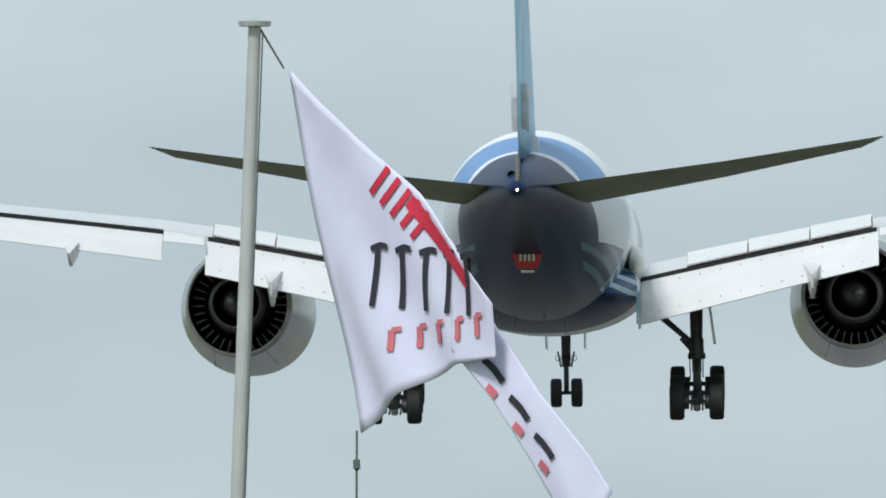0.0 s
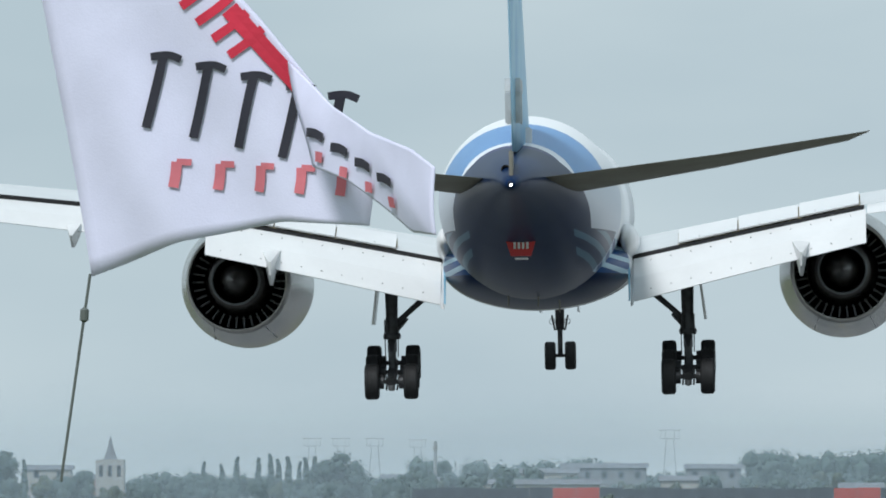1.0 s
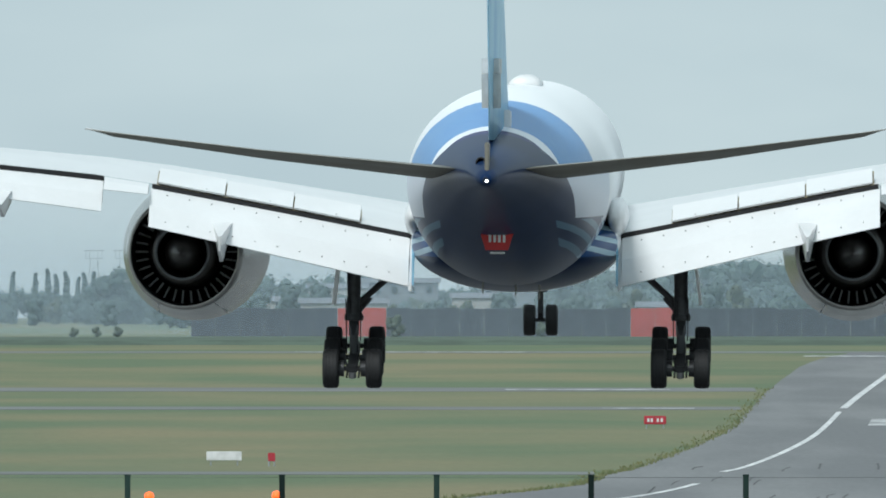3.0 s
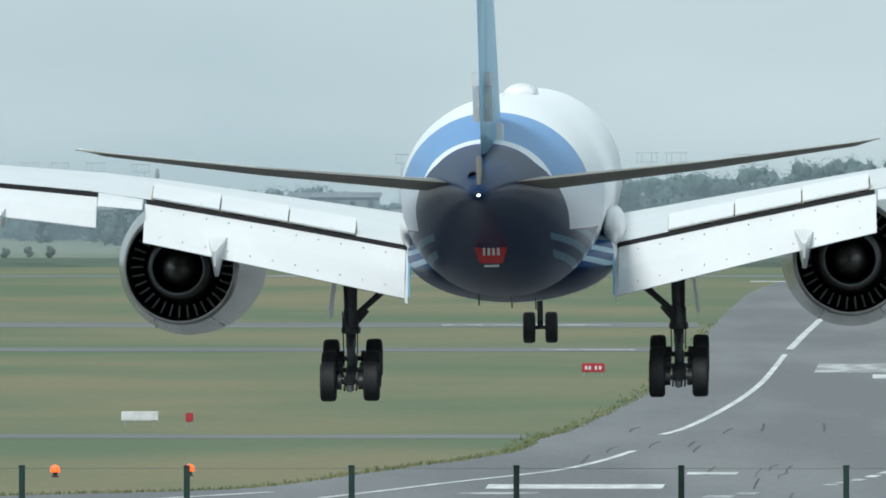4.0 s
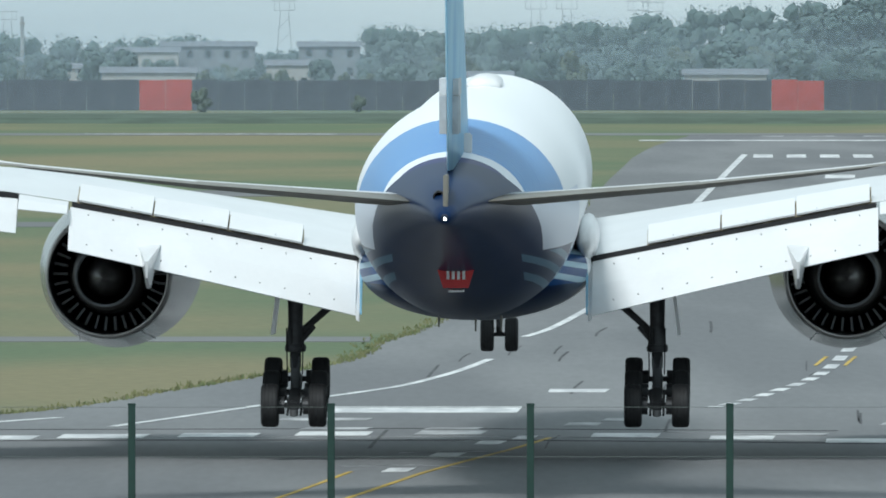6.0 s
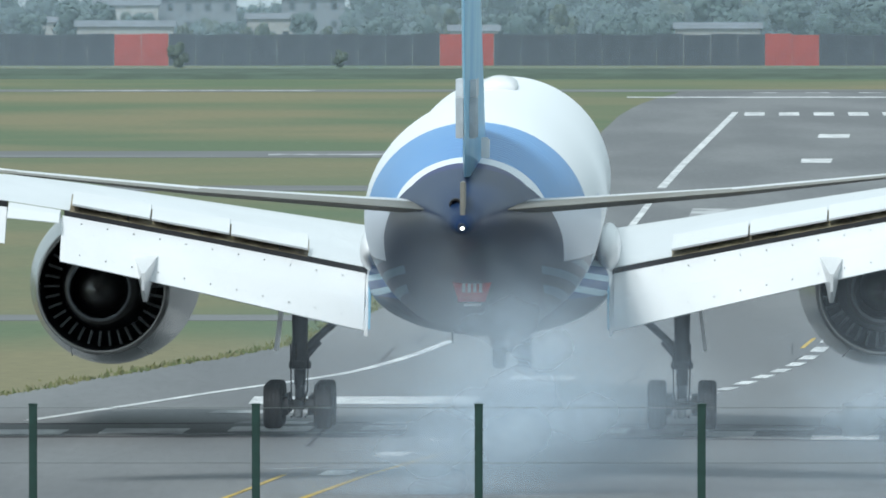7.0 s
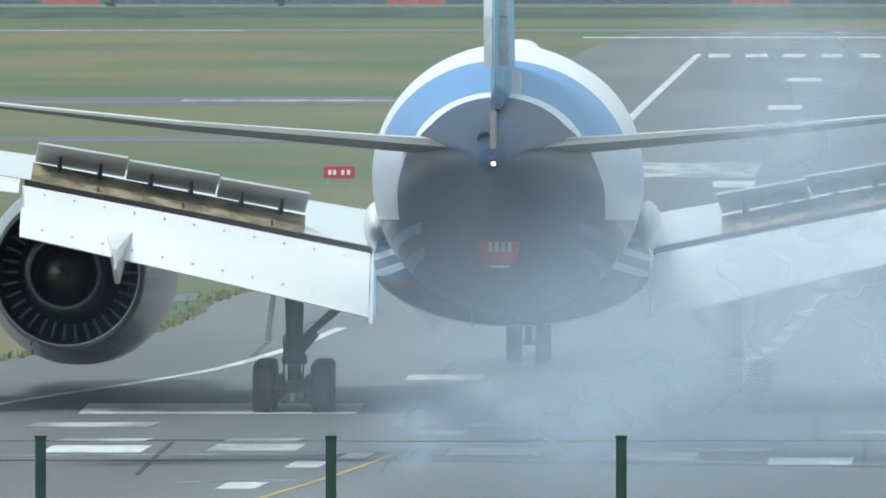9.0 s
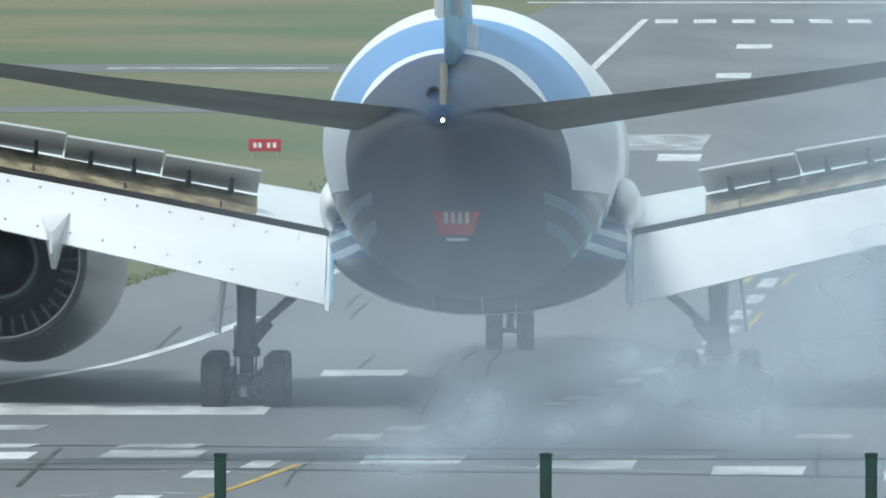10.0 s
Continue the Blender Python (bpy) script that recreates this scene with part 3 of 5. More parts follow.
def church():
    c = empty("church", (-93, 1672, 0))
    corners = ((-1, -1), (1, -1), (1, 1), (-1, 1))
    part("tower", soft_box(-1.9, 1.9, 0, 3.7, 0, 6.0, 0.05), CONCRETE, c)
    part("spire", loft([[(p * 0.9, q * 0.9 + 1.85, 6.0) for p, q in corners], [(p * 0.47, q * 0.47 + 1.85, 7.2) for p, q in corners], [(p * 0.03, q * 0.03 + 1.85, 9.1) for p, q in corners]]), ROOF_GREY, c)
    for x in (-1.2, 0, 1.2):
        part("window", boxed(x - 0.25, x + 0.25, -0.06, 0.02, 3.7, 5.2), WINDOW, c)
    tagged(c, "pale stone church tower with a dark pointed spire", "church")
    m = empty("chimney_mast", (-49.9, 1684, 0))
    part("shaft", tubed((0, 0, 0), (0, 0, 8.4), 0.3, 0.22), STEEL, m)
    part("collar", tubed((0, 0, 7.4), (0, 0, 7.7), 0.34, 0.34), CONCRETE, m)
    tagged(m, "tall slender grey chimney mast", "mast")


church()


# ---- airfield furniture ----
def fence():
    for k in range(-6, 8):
        f = empty("fence_post", (3.72 + 5.44 * k, 406.4, 0))
        part("post", soft_box(-0.1, 0.1, -0.08, 0.08, 0, 3.02, 0.02), POST_GREEN, f)
        part("cap", soft_box(-0.115, 0.115, -0.095, 0.095, 3.0, 3.06, 0.015), POST_GREEN, f)
        part("foot_plate", soft_box(-0.2, 0.2, -0.15, 0.15, 0.03, 0.06, 0.01), POST_GREEN, f)
        tagged(f, "dark green square metal fence post", "fence post", "perimeter fence")
    w = empty("fence_wires", (0, 406.5, 0))
    for z in (2.95, 1.6):
        part("wire", tubed((-38, 0, z), (40, 0, z), 0.007, 0.007, 5), WIRE, w)
    tagged(w, "thin grey fence wires strung between green posts", "fence wire")


fence()


def board(name, x, y, w, h, mat, label, legs=True, bars=None):
    b = empty(name, (x, y, 0))
    part("panel", soft_box(-w / 2, w / 2, -0.08, 0.08, 0.25, 0.25 + h, 0.03), mat, b)
    for s in (-0.38, 0.38):
        part("leg", tubed((s * w, 0, 0), (s * w, 0, 0.3), 0.04), STEEL, b)
    if bars:
        for s in (-0.3, -0.15, 0.12, 0.3):
            part("lettering_bar", boxed(s * w - 0.05 * w, s * w + 0.05 * w, -0.1, -0.085, 0.25 + h * 0.3, 0.25 + h * 0.7), bars, b)
    tagged(b, label, "sign")


board("runway_sign", 2.0, 725, 1.3, 0.5, SIGN_RED, "small red airfield sign with pale lettering", bars=SIGN_WHITE)
board("marker_board", -19.9, 600, 1.75, 0.45, SIGN_WHITE, "low white marker board standing in the grass")
board("marker_board", -17.5, 598, 0.36, 0.42, SIGN_RED, "small red marker board standing in the grass")
board("marker_board", -95, 1260, 1.3, 1.0, SIGN_RED, "red and white airfield marker in the grass", bars=SIGN_WHITE)
for x, y in ((-20.6, 508), (-15.2, 509.7)):
    o = empty("edge_light", (x, y, 0))
    part("base", lathe([(0, 0.14), (0.06, 0.14), (0.08, 0.09), (0.2, 0.09)], "Z", 16), GEAR, o)
    part("lens", lathe([(0.2, 0.19), (0.3, 0.21), (0.42, 0.17), (0.5, 0.02)], "Z", 16), ORANGE, o)
    tagged(o, "glowing orange runway edge light in the grass", "runway light", "runway edge lights")


# ---- the airliner ----
def oval(y, cz, rx, rz, n=64, flat=1.0):
    return [(rx * math.cos(2 * math.pi * i / n), y, cz + rz * math.sin(2 * math.pi * i / n) * (flat if math.sin(2 * math.pi * i / n) < 0 else 1)) for i in range(n)]


def foil(x, y_lead, y_trail, z_lead, z_trail, thick, n=14):
    """A wing section standing at span x: leading edge forward, thin trailing edge."""
    top, low = [], []
    for i in range(n + 1):
        u = (1 - math.cos(math.pi * i / n)) / 2
        h = thick * 2.6 * (0.2969 * math.sqrt(u) - 0.126 * u - 0.3516 * u * u + 0.2843 * u ** 3 - 0.1015 * u ** 4) * 2
        y, z = y_lead + (y_trail - y_lead) * u, z_lead + (z_trail - z_lead) * u
        top.append((x, y, z + h * 0.62))
        low.append((x, y, z - h * 0.38))
    return top + low[-1:0:-1]


# span station: leading y, trailing y, trailing z, thickness
WING = ((2.6, 14.0, -1.6, 5.45, 0.95), (3.5, 13.2, -1.7, 5.62, 0.92), (7.5, 9.8, -2.3, 6.42, 0.74), (11.9, 6.4, -3.0, 7.26, 0.56), (14.0, 4.9, -3.7, 7.60, 0.48), (20.0, 0.8, -5.9, 8.25, 0.36), (28.0, -4.6, -8.9, 9.2, 0.25), (34.5, -9.2, -11.4, 10.1, 0.12), (35.8, -11.0, -12.0, 10.3, 0.05))


def wing_at(x):
    for a, b in zip(WING, WING[1:]):
        if a[0] <= x <= b[0]:
            t = (x - a[0]) / (b[0] - a[0])
            return [p + (q - p) * t for p, q in zip(a, b)]


def flap_panel(x0, x1, drop0, drop1, reach0, reach1, thick, lift=-0.17, back=0.10):
    """A slotted flap hung below and behind the trailing edge."""
    rings = []
    for i in range(7):
        t = i / 6
        x = x0 + (x1 - x0) * t
        w = wing_at(x)
        d, r = drop0 + (drop1 - drop0) * t, reach0 + (reach1 - reach0) * t
        ya, za = w[2] - back, w[3] + lift
        yb, zb = ya - r, za - d
        nx = Vector((0, d, -r)).normalized() * thick
        mid = Vector((0, (ya + yb) / 2, (za + zb) / 2)) - nx * 0.35
        rings.append([(x, ya, za), (x, mid.y, mid.z), (x, yb, zb), (x, yb + nx.y * 0.12, zb + nx.z * 0.12), (x, (ya + yb) / 2 + nx.y, (za + zb) / 2 + nx.z), (x, ya + nx.y, za + nx.z)])
    return loft(rings)


TAILPLANES = []


def paint_lit_top(ob, upper):
    """Paints the stabiliser's bright upper side as a paler colour; the grey elevator behind it stays as it is."""
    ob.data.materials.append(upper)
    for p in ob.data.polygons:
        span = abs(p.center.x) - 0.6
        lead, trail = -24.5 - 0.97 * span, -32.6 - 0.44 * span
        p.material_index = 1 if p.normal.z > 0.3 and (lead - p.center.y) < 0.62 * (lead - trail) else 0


def airliner():
    a = tagged(empty("airliner"), "large white and blue twin-engine airliner landing with flaps down", "airplane")
    # fuselage
    st = ((38.4, 7.6, 0.12, 0.12), (37.8, 7.6, 0.75, 0.7), (36, 7.68, 1.6, 1.6), (33, 7.75, 2.4, 2.4), (29, 7.72, 2.95, 2.95), (25, 7.65, 3.15, 3.15), (12, 7.42, 3.2, 3.2), (0, 7.3, 3.25, 3.25), (-8, 7.26, 3.28, 3.3), (-12, 7.28, 3.26, 3.26), (-15, 7.36, 3.2, 3.12), (-18, 7.40, 3.06, 2.85), (-21, 7.5, 2.84, 2.52), (-24, 7.62, 2.5, 2.08), (-27, 7.74, 2.06, 1.62), (-30, 7.84, 1.55, 1.2), (-33, 7.86, 1.06, 0.86), (-35.5, 7.78, 0.66, 0.56), (-37.0, 7.65, 0.36, 0.32), (-37.6, 7.6, 0.2, 0.19), (-37.75, 7.58, 0.1, 0.1))
    body = part("fuselage", loft([oval(*s) for s in st]), LIVERY, a, smooth=True)
    part("belly_fairing", loft([oval(15, 5.2, 1.2, 0.5), oval(13, 5.3, 2.6, 1.2), oval(9, 5.45, 3.55, 1.65), oval(0, 5.35, 3.62, 1.72), oval(-4, 5.3, 3.4, 1.55), oval(-8, 5.3, 2.6, 1.2), oval(-10.5, 5.3, 1.2, 0.6)]), LIVERY, a, smooth=True)
    for sx in (-1, 1):
        part("wing_root_fillet", loft([oval(10, 6.0, 0.2, 0.3, 20), oval(4, 6.0, 0.36, 0.8, 20), oval(-2.5, 6.15, 0.36, 0.62, 20), oval(-6.5, 6.2, 0.12, 0.2, 20)]), WHITE, a, smooth=True).location = (sx * 3.35, 0, 0)
    part("exhaust_outlet", lathe([(-37.6, 0.10), (-37.86, 0.09), (-37.86, 0.07), (-37.5, 0.06), (-37.5, 0.01)], "Y", 20, (0, 0, 7.58)), DUCT, body)
    part("intake_flap", soft_box(0.0, 0.52, -28.1, -27.2, 9.15, 9.75, 0.05), WHITE, body, "small white raised intake door")
    part("exhaust_port", lathe([(-35.6, 0.18), (-36.15, 0.16), (-36.15, 0.125), (-35.6, 0.11), (-35.6, 0.01)], "Y", 20, (-0.2, 0, 8.12)), GAP, body)
    part("tail_blade", soft_box(-0.05, 0.08, -37.3, -35.8, 7.75, 8.75, 0.03), GREY_PAINT, body)
    part("tail_light", lathe([(-38.15, 0.01), (-38.1, 0.036), (-38.0, 0.036), (-37.95, 0.01)], "Y", 12, (0.03, 0, 7.55)), LAMP, body, "bright white tail light")
    part("antenna_hump", loft([oval(17, 10.68, 0.08, 0.05, 20), oval(16, 10.68, 0.48, 0.25, 20), oval(12, 10.64, 0.55, 0.34, 20), oval(9.4, 10.6, 0.55, 0.32, 20), oval(9.2, 10.58, 0.48, 0.2, 20)]), WHITE, body, smooth=True)
    part("red_guard", loft([[(-0.56, -25.2, 5.95), (0.56, -25.2, 5.95), (0.36, -25.2, 5.3), (-0.36, -25.2, 5.3)], [(-0.52, -24.6, 5.95), (0.52, -24.6, 5.95), (0.33, -24.0, 5.3), (-0.33, -24.0, 5.3)]]), RED, body, "bright red tail skid guard with white bars")
    part("red_guard", loft([[(-0.3, -25.5, 6.25), (0.3, -25.5, 6.25), (0.42, -25.3, 6.0), (-0.42, -25.3, 6.0)], [(-0.3, -25.0, 6.25), (0.3, -25.0, 6.25), (0.42, -24.8, 6.0), (-0.42, -24.8, 6.0)]]), GEAR, body)
    for k in range(4):
        part("guard_bar", boxed(-0.26 + k * 0.15, -0.18 + k * 0.15, -25.26, -25.2, 5.55, 5.82), SIGN_WHITE, body)
    part("guard_bar", boxed(-0.22, 0.22, -25.22, -24.0, 5.18, 5.24), SIGN_WHITE, body)
    for x, y, z in ((0.25, -11.5, 3.7), (-0.9, -9, 3.75), (0.9, -6.5, 3.55)):
        part("antenna", tubed((x, y, z + 0.4), (x, y - 0.1, z - 0.05), 0.04, 0.025, 6), GREY_PAINT, body)
    # fin with rudder
    fin = part("fin", loft([[(q[2], q[1], q[0]) for q in foil(z, yl, yt, 0, 0, th)] for z, yl, yt, th in ((8.8, -20.5, -33.8, 1.16), (10.5, -22.6, -34.2, 1.06), (14, -26.8, -35.6, 0.92), (19.6, -33.4, -38.0, 0.6))]), BLUE_SKIN, a, "light blue tail fin with white figures", smooth=True)
    for sx in (-1, 1):
        for y in (-29.6, -31.6):
            part("figure_stroke", boxed(sx * 0.17 - 0.10, sx * 0.17 + 0.10, y - 1.3, y, 10.9, 11.35), SIGN_WHITE, fin)
            bm = boxed(sx * 0.17 - 0.10, sx * 0.17 + 0.10, -0.2, 0.2, 0, 1.1)
            bmesh.ops.transform(bm, verts=bm.verts, matrix=pose(0, y - 0.9, 9.85, 14, 0, 0))
            part("figure_stroke", bm, SIGN_WHITE, fin)

    for sx in (-1, 1):
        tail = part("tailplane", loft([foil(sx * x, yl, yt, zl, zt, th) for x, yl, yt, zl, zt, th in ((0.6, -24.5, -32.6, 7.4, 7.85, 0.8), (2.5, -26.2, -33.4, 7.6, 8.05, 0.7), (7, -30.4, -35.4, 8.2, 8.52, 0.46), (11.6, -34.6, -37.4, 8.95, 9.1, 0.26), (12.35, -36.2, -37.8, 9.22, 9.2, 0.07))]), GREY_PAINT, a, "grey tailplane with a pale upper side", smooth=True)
        paint_lit_top(tail, TAIL_TOP_LIT)
        pivot = Vector((0, -33.5, 8.1))
        tail.data.transform(Matrix.Translation(-pivot))
        tail.location = pivot
        TAILPLANES.append((tail, pivot))
        part("wing", loft([foil(sx * x, yl, yt, zt + 0.16 * th * 3 + 0.25, zt, th) for x, yl, yt, zt, th in WING]), WHITE, a, smooth=True)
        bm = flap_panel(3.55, 12.15, 1.58, 1.26, 1.75, 1.5, 0.26)
        bmesh.ops.scale(bm, verts=bm.verts, vec=(sx, 1, 1))
        bmesh.ops.recalc_face_normals(bm, faces=bm.faces)
        fl = part("inboard_flap", bm, WHITE, a, "white extended inboard flap dotted with rivets")
        bm = flap_panel(13.7, 26.0, 1.0, 0.72, 1.25, 0.9, 0.2)
        bmesh.ops.scale(bm, verts=bm.verts, vec=(sx, 1, 1))
        bmesh.ops.recalc_face_normals(bm, faces=bm.faces)
        of = part("outboard_flap", bm, WHITE, a, "white extended outboard flap")
        bm = flap_panel(12.2, 13.65, 0.34, 0.42, 1.1, 1.1, 0.18, -0.02, 0.02)
        bmesh.ops.scale(bm, verts=bm.verts, vec=(sx, 1, 1))
        bmesh.ops.recalc_face_normals(bm, faces=bm.faces)
        part("flaperon", bm, WHITE, a)
        # near-black filler standing in for the shade in the slot between wing and flap
        for x0, x1 in ((3.5, 12.1), (13.7, 26.0)):
            rings = []
            for i in range(7):
                x = x0 + (x1 - x0) * i / 6
                w = wing_at(x)
                rings.append([(sx * x, w[2] + 0.4, w[3] + 0.02), (sx * x, w[2] - 0.085, w[3] - 0.02), (sx * x, w[2] - 0.085, w[3] - 0.30), (sx * x, w[2] + 0.4, w[3] - 0.36)])
            part("flap_slot_shade", loft(rings), GAP, a)
        # rivet rows and seams
        for r, (u0, u1) in enumerate(((0.12, 0.12), (0.42, 0.42), (0.8, 0.8))):
            for k in range(11):
                x = 4.2 + k * 0.74
                w = wing_at(x)
                t = (x - 3.55) / 8.6
                d, rr = 1.58 - 0.32 * t, 1.75 - 0.25 * t
                y, z = w[2] - 0.1 - rr * u0, w[3] - 0.17 - d * u0
                part("rivet", boxed(sx * x - 0.016, sx * x + 0.016, y - 0.08, y - 0.02, z - 0.01, z + 0.025), GEAR, fl)
        for x in (6.0, 8.2, 10.3):
            w = wing_at(x)
            part("wing_seam", boxed(sx * x - 0.012, sx * x + 0.012, w[2] - 0.004, w[2] + 1.6, w[3] + 0.0, w[3] + 0.16), GEAR, a)
        bm = bmesh.new()
        for k in range(5):
            box(bm, sx * 3.40 - 0.03, sx * 3.40 + 0.03, -3.4 + 0.30 * k, -3.28 + 0.30 * k, 3.9 + 0.28 * k, 5.4)
        part("flap_end_stripes", bm, BLUE_SKIN, a)
        part("flap_end_plate", loft([[(sx * 3.44, -1.7, 5.5), (sx * 3.44, -3.7, 3.7), (sx * 3.44, -3.0, 3.7), (sx * 3.44, -1.2, 4.9)], [(sx * 3.54, -1.7, 5.5), (sx * 3.54, -3.7, 3.75), (sx * 3.54, -3.0, 3.75), (sx * 3.54, -1.2, 4.9)]]), WHITE, a)
        # flap track fairings
        for x, ln in ((9.75, 1.0), (16.9, 0.8), (20.3, 0.75), (24, 0.7)):
            w = wing_at(x)
            part("flap_track_fairing", loft([[(sx * x - 0.28 * ln, w[2] + 2.0, w[3] - 0.7), (sx * x + 0.28 * ln, w[2] + 2.0, w[3] - 0.7), (sx * x + 0.05, w[2] + 2.0, w[3] - 1.3), (sx * x - 0.05, w[2] + 2.0, w[3] - 1.3)], [(sx * x - 0.34 * ln, w[2] - 1.0, w[3] - 0.85), (sx * x + 0.34 * ln, w[2] - 1.0, w[3] - 0.85), (sx * x + 0.06, w[2] - 1.4, w[3] - 2.15 * ln), (sx * x - 0.06, w[2] - 1.4, w[3] - 2.15 * ln)], [(sx * x - 0.05, w[2] - 2.8, w[3] - 1.3), (sx * x + 0.05, w[2] - 2.8, w[3] - 1.3), (sx * x + 0.03, w[2] - 2.7, w[3] - 1.8 * ln), (sx * x - 0.03, w[2] - 2.7, w[3] - 1.8 * ln)]]), WHITE, a)
        # bay under the spoilers
        rings = []
        for x in (5.2, 7.5, 9.7, 11.95):
            w = wing_at(x)
            rings.append([(sx * x, w[2] + 1.3, w[3] + 0.44), (sx * x, w[2] + 0.3, w[3] + 0.10), (sx * x, w[2] - 0.09, w[3] - 0.02), (sx * x, w[2] + 1.3, w[3] + 0.1)])
        part("spoiler_bay", loft(rings), BAY, a, "tan primed bay under the spoilers")
        engine(a, sx)
        landing_gear(a, sx)
        spoilers(a, sx)
    nose_gear(a)
    return a


def engine(a, sx):
    e = part("nacelle", lathe([(14.5, 1.86), (14.9, 2.0), (14.5, 2.18), (13, 2.34), (10, 2.42), (6, 2.38), (3, 2.18), (1.2, 1.98), (0, 1.86), (0, 1.80), (1.5, 1.78), (5, 1.75)], "Y", 64), NACELLE, a, "white and bare metal engine nacelle", smooth=True)
    e.location = (sx * 11.25, 1.0, 4.95)
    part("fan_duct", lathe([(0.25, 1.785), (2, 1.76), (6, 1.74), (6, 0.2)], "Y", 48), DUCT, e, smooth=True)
    part("core_cowl", lathe([(5.9, 1.35), (3, 1.3), (0.4, 1.12), (-1.2, 0.92), (-1.2, 0.86), (0.5, 0.84), (1.5, 0.8), (1.5, 0.02)], "Y", 48), CORE, e, smooth=True)
    part("core_nozzle_rim", lathe([(-1.18, 0.93), (-1.26, 0.92), (-1.26, 0.84), (-1.1, 0.84)], "Y", 48), VANE, e, smooth=True)
    part("exhaust_plug", lathe([(1.4, 0.66), (-0.6, 0.62), (-1.8, 0.36), (-2.6, 0.1), (-2.7, 0.01)], "Y", 32), CORE, e, smooth=True)
    for k in range(34):
        an = 2 * math.pi * k / 34
        bm = boxed(1.32, 1.74, 2.0, 2.5, -0.035, 0.035)
        bmesh.ops.transform(bm, verts=bm.verts, matrix=Matrix.Rotation(an, 4, "Y"))
        part("guide_vane", bm, VANE, e)
    part("pylon", loft([oval(9, 2.3, 0.2, 0.4, 16), oval(4, 2.0, 0.3, 0.7, 16), oval(0, 1.35, 0.26, 0.55, 16), oval(-2.4, 1.45, 0.06, 0.12, 16)]), GREY_PAINT, e, smooth=True)
    for an in (-60, -118):
        c, s = math.cos(radians(an)), math.sin(radians(an))
        part("latch_line", tubed((c * 1.99, 1.2, s * 1.99), (c * 2.4, 5.8, s * 2.4), 0.02, 0.02, 5), VANE, e)


def wheel(parent, x, y, z, r, w):
    t = part("tyre", lathe([(-w / 2, r * 0.52), (-w / 2, r * 0.85), (-w * 0.42, r * 0.96), (-w * 0.25, r), (-w * 0.24, r * 0.985), (-w * 0.20, r), (-0.02, r), (0, r * 0.985), (0.02, r), (w * 0.20, r), (w * 0.24, r * 0.985), (w * 0.25, r), (w * 0.42, r * 0.96), (w / 2, r * 0.85), (w / 2, r * 0.52)], "X", 32), TYRE, parent, smooth=True)
    t.location = (x, y, z)
    part("rim", lathe([(-w * 0.46, 0.05), (-w * 0.4, r * 0.3), (-w * 0.47, r * 0.53), (w * 0.47, r * 0.53), (w * 0.4, r * 0.3), (w * 0.46, 0.05)], "X", 24), RIM, t, smooth=True)


TRUCKS, NOSE, SPOILERS = [], [], []


